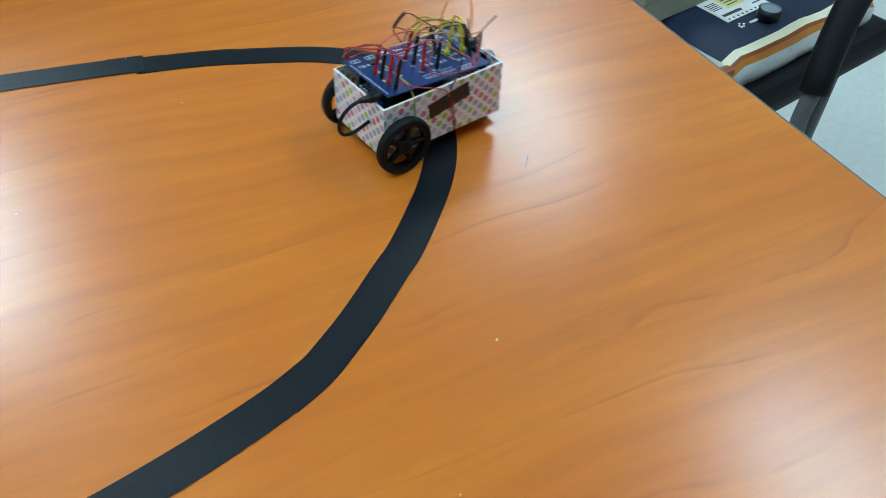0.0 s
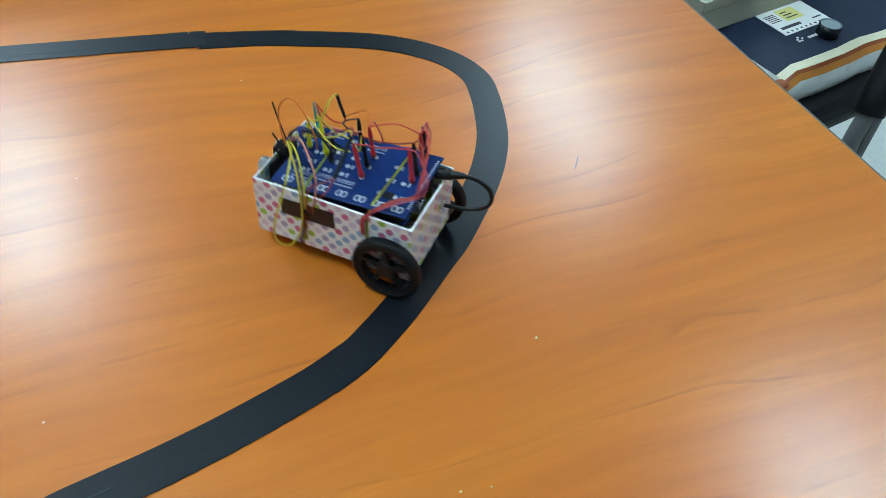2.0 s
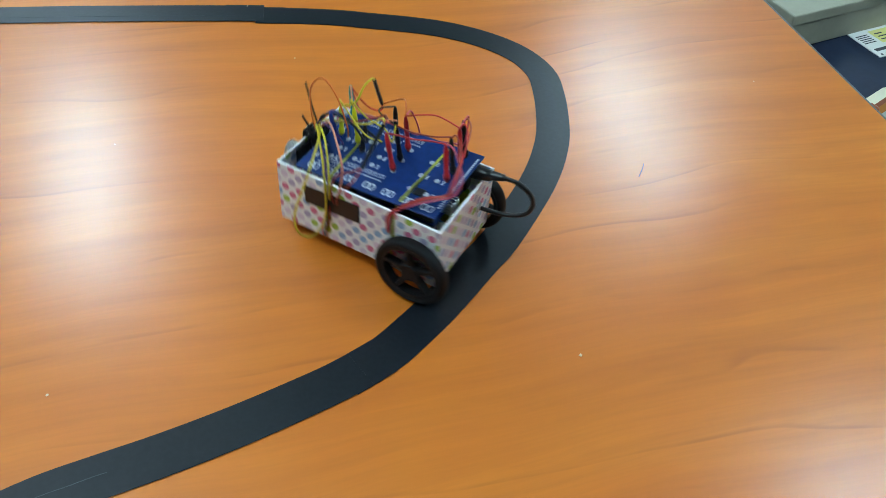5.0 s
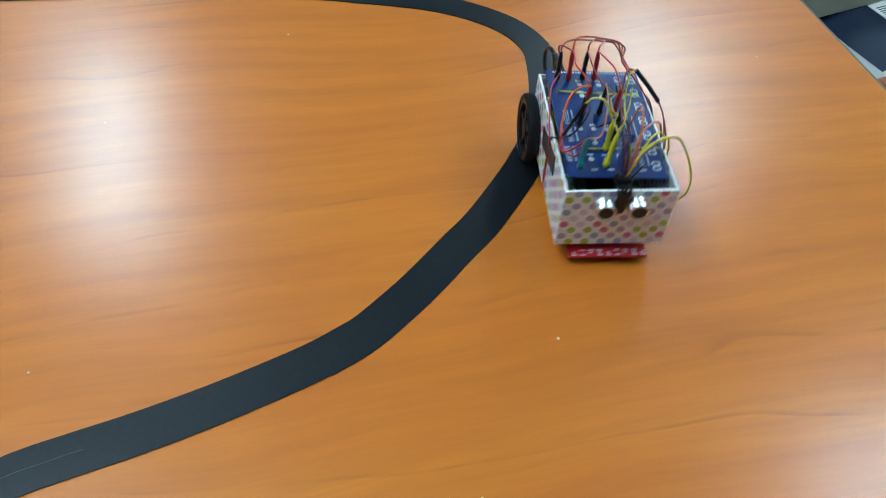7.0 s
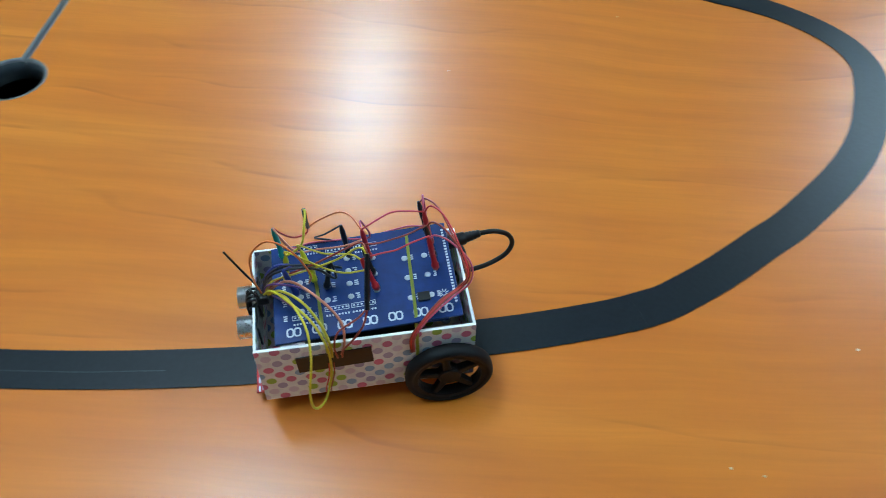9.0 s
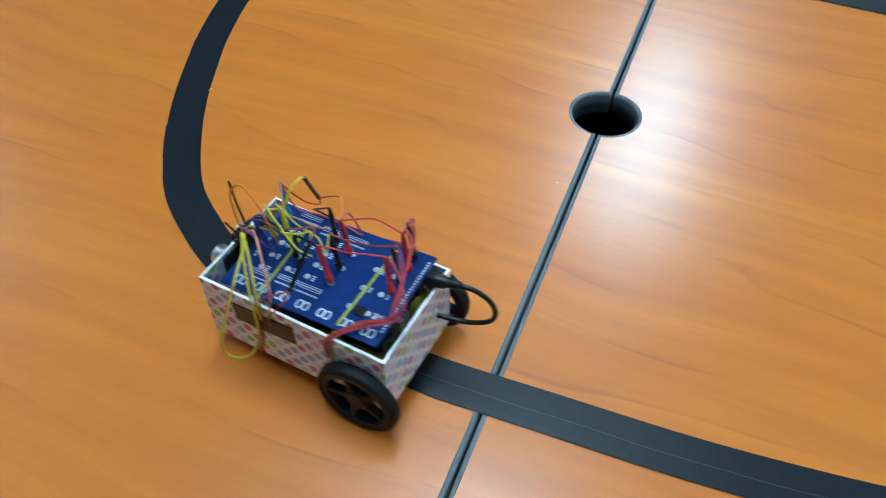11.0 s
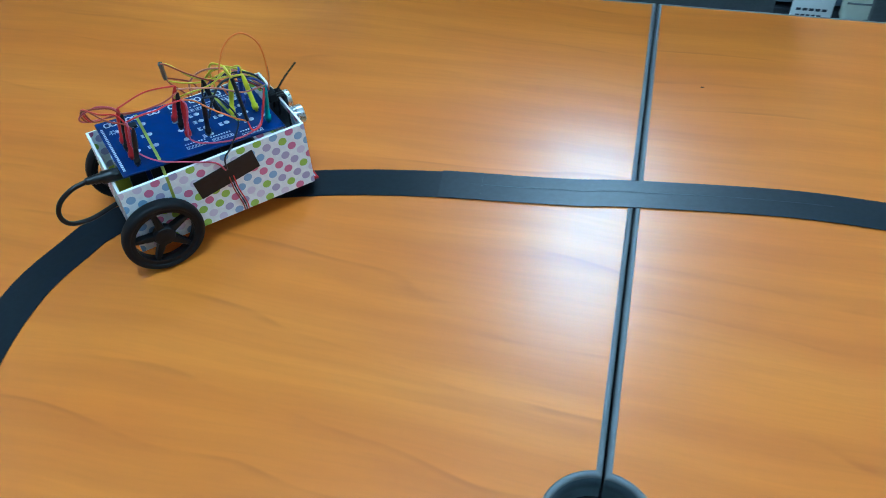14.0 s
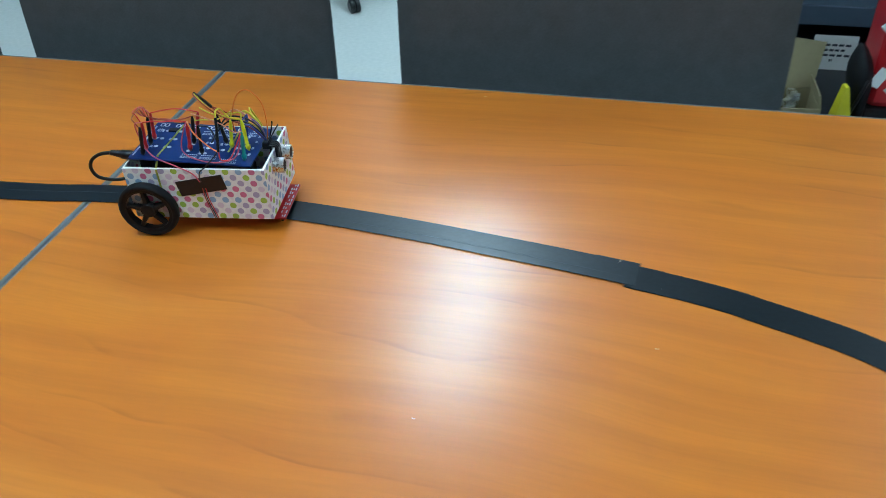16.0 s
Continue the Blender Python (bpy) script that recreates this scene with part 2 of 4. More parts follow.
DARKSHELF = worn("black_shelf_paint", (0.014, 0.015, 0.018), 0.45, 0.3, 40.0)
SHELFEDGE = worn("slate_shelf_edge", (0.06, 0.08, 0.11), 0.4, 0.1, 40.0)
CRUMB = worn("pale_crumb", (0.75, 0.6, 0.42), 0.7, 0.1, 900.0)

# ---- mesh helpers ----


def mesh_ob(name, bm, material, smooth=False):
    me = bpy.data.meshes.new(name)
    bmesh.ops.recalc_face_normals(bm, faces=bm.faces)
    bm.to_mesh(me)
    bm.free()
    for x in (material if isinstance(material, (list, tuple)) else [material]):
        me.materials.append(x)
    if smooth:
        for p in me.polygons:
            p.use_smooth = True
    return new(name, me)


def part(name, bm, material, parent, label="", smooth=False):
    ob = mesh_ob(name, bm, material, smooth)
    ob.parent = parent
    if label:
        ob["label"] = label
    return ob


def thing(name, x, y, z, rz=0.0, label="", category="", group="", kind=""):
    ob = new(name)
    ob.matrix_basis = pose(x, y, z, 0, 0, rz)
    ob.empty_display_size = 0.05
    return tagged(ob, label, category, group, kind)


def add_box(bm, lo, hi, bevel=0.0, m=None, seg=2):
    r = bmesh.ops.create_cube(bm, size=1.0)
    v = r["verts"]
    c = [(a + b) / 2 for a, b in zip(lo, hi)]
    s = [b - a for a, b in zip(lo, hi)]
    for q in v:
        q.co = Vector((c[0] + q.co.x * s[0], c[1] + q.co.y * s[1], c[2] + q.co.z * s[2]))
    if bevel:
        e = list({e for q in v for e in q.link_edges})
        out = bmesh.ops.bevel(bm, geom=e, offset=bevel, segments=seg, profile=0.5, affect="EDGES")
        v = list({q for f in out["faces"] for q in f.verts} | {q for q in v if q.is_valid})
    if m is not None:
        for q in v:
            q.co = m @ q.co
    return bm


def box(lo, hi, bevel=0.0, m=None, seg=2):
    return add_box(bmesh.new(), lo, hi, bevel, m, seg)


def add_lathe(bm, profile, n=16, m=None, caps=True):
    """Turns (radius, height) pairs round z."""
    rings = []
    for r, z in profile:
        ring = []
        for i in range(n):
            a = 2 * math.pi * i / n
            p = Vector((r * math.cos(a), r * math.sin(a), z))
            ring.append(bm.verts.new(m @ p if m is not None else p))
        rings.append(ring)
    for a, b in zip(rings, rings[1:]):
        for i in range(n):
            bm.faces.new((a[i], a[(i + 1) % n], b[(i + 1) % n], b[i]))
    if caps:
        bm.faces.new(rings[0][::-1])
        bm.faces.new(rings[-1])
    return bm


def lathe(profile, n=16, m=None, caps=True):
    return add_lathe(bmesh.new(), profile, n, m, caps)


def spline(pts, steps=6):
    """A smooth line through the points."""
    p = [Vector(q) for q in pts]
    p = [2 * p[0] - p[1]] + p + [2 * p[-1] - p[-2]]
    out = []
    for i in range(1, len(p) - 2):
        a, b, c, d = p[i - 1:i + 3]
        for k in range(steps):
            t = k / steps
            out.append(0.5 * ((2 * b) + (c - a) * t + (2 * a - 5 * b + 4 * c - d) * t * t + (3 * b - a - 3 * c + d) * t ** 3))
    out.append(p[-2])
    return out


def add_tube(bm, pts, radius, n=7, steps=6, radii=None):
    line = spline(pts, steps)
    up = Vector((0.13, 0.21, 0.97))
    rings = []
    for i, q in enumerate(line):
        d = (line[min(i + 1, len(line) - 1)] - line[max(i - 1, 0)]).normalized()
        s = d.cross(up)
        if s.length < 1e-4:
            s = d.cross(Vector((1, 0, 0)))
        s.normalize()
        up = s.cross(d)
        r = radius if radii is None else radii[0] + (radii[1] - radii[0]) * i / (len(line) - 1)
        rings.append([bm.verts.new(q + (s * math.cos(2 * math.pi * k / n) + up * math.sin(2 * math.pi * k / n)) * r) for k in range(n)])
    for a, b in zip(rings, rings[1:]):
        for k in range(n):
            bm.faces.new((a[k], a[(k + 1) % n], b[(k + 1) % n], b[k]))
    bm.faces.new(rings[0][::-1])
    bm.faces.new(rings[-1])
    return bm


def tube(pts, radius, n=7, steps=6, radii=None):
    return add_tube(bmesh.new(), pts, radius, n, steps, radii)


def add_ribbon(bm, line, width, z, thick, offset=0.0):
    """A flat strip of even width laid along a line in the plan."""
    top, low = [], []
    for i, q in enumerate(line):
        d = line[min(i + 1, len(line) - 1)] - line[max(i - 1, 0)]
        nrm = Vector((-d.y, d.x, 0)).normalized()
        a, b = q + nrm * (offset + width / 2), q + nrm * (offset - width / 2)
        top.append((bm.verts.new((a.x, a.y, z + thick)), bm.verts.new((b.x, b.y, z + thick))))
        low.append((bm.verts.new((a.x, a.y, z)), bm.verts.new((b.x, b.y, z))))
    for i in range(len(line) - 1):
        bm.faces.new((top[i][0], top[i][1], top[i + 1][1], top[i + 1][0]))
        bm.faces.new((top[i][0], top[i + 1][0], low[i + 1][0], low[i][0]))
        bm.faces.new((top[i][1], low[i][1], low[i + 1][1], top[i + 1][1]))
    for k in (0, -1):
        bm.faces.new((top[k][0], low[k][0], low[k][1], top[k][1]))
    return bm


# ---- the room ----
X0, X1, Y0, Y1 = -4.2, 4.6, -3.4, 4.6
tagged(mesh_ob("floor", box((X0, Y0, -0.1), (X1, Y1, 0)), FLOOR), "pale grey vinyl floor of the meeting room", "floor", kind="structure")
tagged(mesh_ob("ceiling", box((X0, Y0, CEIL), (X1, Y1, CEIL + 0.1)), CEILING_DIM), "white suspended ceiling", "ceiling", kind="structure")
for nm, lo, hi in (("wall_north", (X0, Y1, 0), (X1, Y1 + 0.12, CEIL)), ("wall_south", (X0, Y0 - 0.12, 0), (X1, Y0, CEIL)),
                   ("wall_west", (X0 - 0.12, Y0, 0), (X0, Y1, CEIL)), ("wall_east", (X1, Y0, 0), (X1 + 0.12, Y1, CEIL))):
    tagged(mesh_ob(nm, box(lo, hi), WALL_LIT if nm == "wall_north" else WALL_DIM), "plain white painted wall", "wall", kind="structure")

LIGHT = glow("lamp_diffuser", LAMP_TINT, LAMP_POWER)


def ceiling_light(x, y):
    t = thing("ceiling_light", x, y, CEIL, 0, "white fluorescent ceiling light panel, switched on", "ceiling light", "ceiling lights")
    w, h = 0.16, 0.62
    bm = bmesh.new()
    for lo, hi in (((-w - 0.02, -h - 0.02, -0.03), (-w, h + 0.02, -0.001)), ((w, -h - 0.02, -0.03), (w + 0.02, h + 0.02, -0.001)),
                   ((-w, -h - 0.02, -0.03), (w, -h, -0.001)), ((-w, h, -0.03), (w, h + 0.02, -0.001))):
        add_box(bm, lo, hi, 0.002)
    part("frame", bm, WHITE_CARD, t)
    part("diffuser", box((-w, -h, -0.02), (w, h, -0.004)), LIGHT, t, "glowing white diffuser")
    return t


first = ceiling_light(-0.09, 2.32)
# the last is an added fill lamp, unseen, brightening the table's left side
for lx, ly in ((2.46, 2.32), (-0.15, -0.20), (2.38, -0.22), (-3.20, 0.50)):
    copy_thing(first, pose(lx, ly, CEIL))

# ---- the tables ----
DEPTH, END, GAP, LIP, HOLE = 0.621, 1.233, 0.0011, 0.0039, 0.0319


def outline(inset):
    """The right-hand table top, with its half of the cable hole."""
    r = HOLE + inset
    x0 = GAP + inset
    a0 = math.acos(x0 / r)
    pts = [(x0, -DEPTH + inset), (END - inset, -DEPTH + inset), (END - inset, DEPTH - inset), (x0, DEPTH - inset)]
    n = 28
    return pts + [(r * math.cos(a0 - 2 * a0 * i / n), r * math.sin(a0 - 2 * a0 * i / n)) for i in range(n + 1)]


def half_table(side):
    t = thing("conference_table", 0, 0, 0, 0 if side > 0 else 180,
              "orange wood-laminate conference table with grey plastic edging", "table", "joined tables")
    # a rounded lip of edging round the sheet
    prof = [(0.0, -0.022), (0.0, -0.0022), (0.0006, -0.0006), (0.0018, 0.0004), (0.0032, 0.0004), (LIP, -0.0003), (LIP, -0.022)]
    bm = bmesh.new()
    rings = [[bm.verts.new((x, y, TOP + dz)) for x, y in outline(i)] for i, dz in prof]
    n = len(rings[0])
    for a, b in zip(rings, rings[1:]):
        for k in range(n):
            bm.faces.new((a[k], a[(k + 1) % n], b[(k + 1) % n], b[k]))
    part("edging", bm, BAND, t, "grey plastic edging", True)
    bm = bmesh.new()
    o = outline(LIP)
    up = [bm.verts.new((x, y, TOP)) for x, y in o]
    dn = [bm.verts.new((x, y, TOP - 0.020)) for x, y in o]
    f = bm.faces.new(up)
    g = bm.faces.new(dn[::-1])
    for k in range(n):
        bm.faces.new((up[k], dn[k], dn[(k + 1) % n], up[(k + 1) % n]))
    bmesh.ops.triangulate(bm, faces=[f, g])
    part("tabletop", bm, WOOD, t, "orange wood-grain laminate top")
    # half sleeve under the cable hole
    bm = bmesh.new()
    a0 = math.acos(GAP / HOLE)
    arc = [a0 - 2 * a0 * i / 24 for i in range(25)]
    rr = ((HOLE, TOP - 0.003), (HOLE - 0.0012, TOP - 0.006), (HOLE - 0.0012, TOP - 0.0235), (HOLE + 0.002, TOP - 0.0235), (HOLE + 0.002, TOP - 0.0225))
    cols = [[bm.verts.new((r * math.cos(a), r * math.sin(a), z)) for a in arc] for r, z in rr]
    for a, b in zip(cols, cols[1:]):
        for k in range(24):
            bm.faces.new((a[k], a[k + 1], b[k + 1], b[k]))
    part("cable_sleeve", bm, CUP, t, "dark grey plastic cable sleeve", True)
    for lx in (0.30, 1.10):
        for ly in (-0.5, 0.5):
            part("leg", box((lx - 0.025, ly - 0.025, 0), (lx + 0.025, ly + 0.025, TOP - 0.0225), 0.004), STEEL, t)
    if side > 0:
        # one tray, for the pale surface below, and one unseen black box, added to keep the hole dark, hang under both
        # halves; the tray ends short of the far side
        part("cable_tray", box((-0.1595, -0.23, 0.5662), (0.0420, 0.0920, 0.582), 0.0012), TRAY, t, "pale grey painted steel cable tray")
        part("dark_box_floor", box((-0.16, -0.26, 0.560), (0.16, 0.26, 0.566)), DARKSHELF, t, "floor of an added black box that keeps the hole dark")
        for ly in (-0.265, 0.2605):
            part("dark_box_side", box((-0.16, ly, 0.560), (0.16, ly + 0.0045, 0.7275)), DARKSHELF, t)
        for lx in (-0.1655, 0.1605):
            part("dark_box_end", box((lx, -0.265, 0.560), (lx + 0.005, 0.265, 0.7275)), DARKSHELF, t)
    return t


half_table(1)
half_table(-1)

# ---- the taped track ----
LOOP = [(0.5979, 0.2625), (0.6497, 0.2536), (0.6933, 0.2432), (0.7165, 0.2350), (0.7487, 0.2244), (0.7860, 0.2105), (0.8164, 0.1947), (0.8454,
        0.1729), (0.8673, 0.1492), (0.8806, 0.1242), (0.8865, 0.0955), (0.8816, 0.0632), (0.8743, 0.0342), (0.8623, -0.0016), (0.8480, -0.0306), (0.8300,
        -0.0587), (0.8068, -0.0877), (0.7639, -0.1344), (0.7352, -0.1592), (0.6940, -0.1950), (0.6612, -0.2198), (0.6400, -0.2336), (0.6081, -0.2474),
        (0.5752, -0.2581), (0.5291, -0.2711), (0.4808, -0.2823), (0.4379, -0.2902), (0.4040, -0.2971), (0.3534, -0.3125), (0.3090, -0.3213), (0.2309,
        -0.3310), (0.1469, -0.3375), (0.0499, -0.3399), (-0.0548, -0.3413), (-0.1402, -0.3321), (-0.1659, -0.3278), (-0.2390, -0.3031), (-0.2880, -0.2728),
        (-0.3213, -0.2443), (-0.3485, -0.2070), (-0.3710, -0.1682), (-0.3911, -0.1263), (-0.4110, -0.0758), (-0.4267, -0.0303), (-0.4435, 0.0403), (-0.4456,
        0.0988), (-0.4350, 0.1427), (-0.4276, 0.1656), (-0.4115, 0.1867), (-0.3699, 0.2231), (-0.3246, 0.2407), (-0.2740, 0.2570), (-0.2209, 0.2688),
        (-0.1633, 0.2774), (-0.1044, 0.2830), (-0.0468, 0.2890), (-0.0002, 0.2964), (0.1210, 0.3083), (0.2029, 0.3073), (0.2900, 0.3035), (0.3901, 0.2942),
        (0.4483, 0.2870), (0.5343, 0.2759), (0.6065, 0.2651)]
TAPE_W = 0.0338


def tape_strip(first_pt, last_pt, z, label, creases=(), material=TAPE):
    line = spline([(x, y, 0) for x, y in LOOP[first_pt:last_pt + 1]], 5)
    t = thing("tape_strip", 0, 0, TOP, 0, label, "tape", "taped track")
    bm = add_ribbon(bmesh.new(), line, TAPE_W, z, 0.00035)
    part("strip", bm, material, t)
    for end in (line[:4], line[-4:]):
        part("lapped_end", add_ribbon(bmesh.new(), end, TAPE_W + 0.0004, z + 0.0001, 0.0004, 0.0005), material, t, "lapped end of the tape, lying a little proud")
    # paler ribbons put the sheen along the overlap ridge into colour
    for a, b, off in creases:
        seg = line[int(a * (len(line) - 1)):int(b * (len(line) - 1)) + 1]
        wob = [q + Vector((0, 0.0003 * math.sin(i * 1.3), 0)) for i, q in enumerate(seg)]
        part("overlap_line", add_ribbon(bmesh.new(), wob, 0.0005, z + 0.0002, 0.0003, off), CREASE, t, "pale sheen line painted where two tapes overlap")
    return t


tape_strip(0, 22, 0.0005, "black tape strip curving round the end of the track")
tape_strip(21, 40, 0.0008, "wide black tape strip along the track, doubled lengthwise", ((0.26, 0.36, -0.001), (0.46, 0.66, 0.002), (0.68, 0.74, 0.001)))
tape_strip(39, 54, 0.0005, "black tape strip curving round the end of the track")
tape_strip(53, 63, 0.0009, "doubled greyed black tape strip crossing the table seam", ((0.05, 0.45, 0.002), (0.62, 0.99, -0.006)), TAPE_GREY)

for i, (x, y, s) in enumerate(((0.787, -0.265, 0.95), (0.405, -0.218, 0.8), (0.675, -0.372, 0.8), (0.697, -0.376, 0.7), (0.629, 0.170, 0.6), (-0.016, -0.112, 0.6), (0.390, 0.599, 0.7),
                                (1.120, 0.047, 0.5), (-0.351, 0.333, 0.5), (0.447, 0.054, 0.5))):
    bm = bmesh.new()
    bmesh.ops.create_icosphere(bm, subdivisions=1, radius=0.0016 * s)
    rng = random.Random(i)
    for v in bm.verts:
        v.co = Vector((v.co.x * rng.uniform(0.7, 1.3), v.co.y * rng.uniform(0.6, 1.1), v.co.z * rng.uniform(0.4, 0.7)))
    low = min(v.co.z for v in bm.verts)
    c = mesh_ob("crumb", bm, CRUMB)
    c.location = (x, y, TOP - low)
    tagged(c, "tiny pale crumb lying on the table top", "crumb", "crumbs on the table")
bm = box((-0.0022, -0.0008, 0), (0.0022, 0.0008, 0.0012), 0.0004)
c = mesh_ob("dark_speck", bm, BLACK)
c.location = (0.051, 0.4645, TOP)
c.scale = (0.7, 0.7, 0.7)
tagged(c, "tiny dark speck lying on the table top", "speck")

sm = mesh_ob("scratch", tube([(0.9215, -0.0790, TOP), (0.9290, -0.0700, TOP + 0.0002), (0.9345, -0.0620, TOP)], 0.0004, 5, 4), CUP)
tagged(sm, "thin dark scratch in the table's laminate", "scratch")
for x, y in ((-0.3775, -0.1135), (0.590, 0.283)):
    c = mesh_ob("tape_lint", tube([(x - 0.001, y - 0.0022, TOP + 0.0012), (x, y, TOP + 0.0014), (x + 0.0006, y + 0.0022, TOP + 0.0012)], 0.00028, 5, 3), CRUMB)
    tagged(c, "pale lint stuck to the edge of the tape", "lint", "lint on the tape")

# ---- the robot: x ahead, y to its left, standing under its axle ----
WHEEL_R, WHEEL_Y = 0.0312, 0.0505
robot = thing("robot_car", 0, 0, TOP, 0, "two-wheeled robot in a polka-dot card box with blue circuit board", "robot")
BX0, BX1, BW, BZ0, BZ1, BT = -0.0190, 0.1285, 0.0442, 0.0172, 0.0763, 0.0019


def card_box():
    bm = bmesh.new()
    uvl = bm.loops.layers.uv.new("UVMap")
    per = [(BX0, -BW), (BX1, -BW), (BX1, BW), (BX0, BW)]
    inn = [(BX0 + BT, -BW + BT), (BX1 - BT, -BW + BT), (BX1 - BT, BW - BT), (BX0 + BT, BW - BT)]
    along = [0.0, 0.1475, 0.2359, 0.3834, 0.4718]

    def quad(pts, uv, mi):
        f = bm.faces.new([bm.verts.new(p) for p in pts])
        f.material_index = mi
        for lp, q in zip(f.loops, uv):
            lp[uvl].uv = q
    for k in range(4):
        a, b, c, d = per[k], per[(k + 1) % 4], inn[k], inn[(k + 1) % 4]
        u0, u1 = along[k] + 0.003 * k, along[k + 1] + 0.003 * k
        quad([(*a, BZ0), (*b, BZ0), (*b, BZ1), (*a, BZ1)], [(u0, BZ0), (u1, BZ0), (u1, BZ1), (u0, BZ1)], 0)
        quad([(*d, BZ0 + BT), (*c, BZ0 + BT), (*c, BZ1), (*d, BZ1)], [(u0, 0.2 + BZ0), (u1, 0.2 + BZ0), (u1, 0.2 + BZ1), (u0, 0.2 + BZ1)], 0)
        quad([(*a, BZ1), (*b, BZ1), (*d, BZ1 + 0.0004), (*c, BZ1 + 0.0004)], [(0, 0)] * 4, 1)
    quad([(*p, BZ0) for p in per[::-1]], [(p[0], p[1] + 0.5) for p in per[::-1]], 0)
    quad([(*p, BZ0 + BT) for p in inn], [(p[0], p[1] + 0.5) for p in inn], 0)
    bmesh.ops.remove_doubles(bm, verts=bm.verts, dist=1e-6)
    return bm


part("card_box", card_box(), [DOTS, WHITE_CARD], robot, "open white card box printed with coloured dots")

# circuit board, a little tilted down towards the front
BOARD = pose(0.0515, -0.0012, 0.0807, -2.2, 3.6, 0)
board = part("circuit_board", box((-0.0625, -0.0400, -0.0008), (0.0630, 0.0408, 0.0008), 0.0004, BOARD), PCB, robot, "dark blue circuit board with white printing")


def on_board(x, y, z=0.0008):
    return BOARD @ Matrix.Translation((x, y, z))


pad_bm = lathe([(0.0022, 0.0), (0.0022, 0.0003), (0.0015, 0.0006)], 12)
pad = part("solder_pad", pad_bm, PAD, board)
pad.matrix_basis = on_board(-0.044, 0.021)
for x in (-0.044, -0.030):
    for y in (0.021, 0.004, -0.013):
        if (x, y) != (-0.044, 0.021):
            o = new("solder_pad", pad.data)
            o.parent = board
            o.matrix_basis = on_board(x, y)
for x, y in ((-0.008, 0.010), (-0.008, -0.004), (-0.008, -0.018), (0.010, 0.012), (0.010, 0.001), (0.010, -0.010), (0.010, -0.021), (0.026, 0.012), (0.026, 0.0),
             (0.026, -0.012), (0.044, 0.018), (0.044, 0.006), (0.044, -0.006), (0.044, -0.018)):
    o = new("solder_pad", pad.data)
    o.parent = board
    o.matrix_basis = on_board(x, y)
# printed figure-of-eight outlines along the left edge


def ring_pair():
    """Two rounded square outlines side by side."""
    b = bmesh.new()
    for cx in (-0.0024, 0.0024):
        z = 0.0001 if cx < 0 else 0.00016
        outer, inner = [], []
        for i in range(16):
            a = 2 * math.pi * i / 16
            k = (abs(math.cos(a)) ** 3 + abs(math.sin(a)) ** 3) ** (-1 / 3)
            outer.append(b.verts.new((cx + 0.0026 * k * math.cos(a), 0.0036 * k * math.sin(a), z)))
            inner.append(b.verts.new((cx + 0.0015 * k * math.cos(a), 0.0024 * k * math.sin(a), z)))
        for i in range(16):
            j = (i + 1) % 16
            b.faces.new((outer[i], outer[j], inner[j], inner[i]))
    return b


eight = part("printed_ring_pair", ring_pair(), SILK, board, "white printed double ring")
eight.matrix_basis = on_board(-0.052, 0.0335)
for k in range(1, 7):
    o = new("printed_ring_pair", eight.data)
    o.parent = board
    o.matrix_basis = on_board(-0.052 + 0.0170 * k, 0.0335)
# printed bars for the small lettering, and the two rows of pins


def print_block(make):
    b = bmesh.new()
    make(b)
    for v in b.verts:
        v.co = BOARD @ v.co
    ob = part("printed_lettering", b, SILK, board, "small white printed marks, not readable")
    tagged(ob, kind="stuff")


def pin_row(b):
    for k in range(26):
        add_box(b, (-0.0606, -0.034 + k * 0.0025, 0.0008), (-0.0588, -0.0325 + k * 0.0025, 0.00095))


def pin_frames(b):
    for x0, y0 in ((-0.006, 0.021), (0.012, 0.021), (-0.012, -0.029), (0.008, -0.029), (0.030, -0.034), (0.034, 0.024)):
        for k in range(8):
            add_box(b, (x0 + k * 0.0021, y0 + 0.0030, 0.0008), (x0 + k * 0.0021 + 0.0012, y0 + 0.0044, 0.00095))
        add_box(b, (x0, y0, 0.0008), (x0 + 0.0165, y0 + 0.0004, 0.0009))
        add_box(b, (x0, y0 - 0.0034, 0.0008), (x0 + 0.0165, y0 - 0.003, 0.0009))
        for k in (0, 1):
            add_box(b, (x0 + k * 0.0161, y0 - 0.0034, 0.00082), (x0 + k * 0.0161 + 0.0004, y0 + 0.0004, 0.00092))
        for k in range(6):
            add_box(b, (x0 + 0.001 + k * 0.0026, y0 - 0.0022, 0.0008), (x0 + 0.0023 + k * 0.0026, y0 - 0.0010, 0.0009))


def pad_marks(b):
    r2 = random.Random(4)
    for x, y in ((-0.044, 0.021), (-0.044, 0.004), (-0.044, -0.013), (-0.030, 0.021), (-0.030, 0.004), (-0.030, -0.013), (0.010, 0.012), (0.010, 0.001), (0.010, -0.010),
                 (0.010, -0.021), (0.026, 0.012), (0.026, 0.0), (0.026, -0.012), (0.044, 0.018), (0.044, 0.006), (0.044, -0.006), (0.044, -0.018), (0.060, 0.022), (0.060, 0.010),
                 (0.060, -0.004), (0.060, -0.017)):
        for q in range(3):
            w = r2.uniform(0.0018, 0.0032)
            add_box(b, (x - 0.0062, y - 0.0024 + q * 0.0017, 0.0008), (x - 0.0062 + w, y - 0.0014 + q * 0.0017, 0.0009))


for make in (pin_row, pin_frames, pad_marks):
    print_block(make)
bm = bmesh.new()
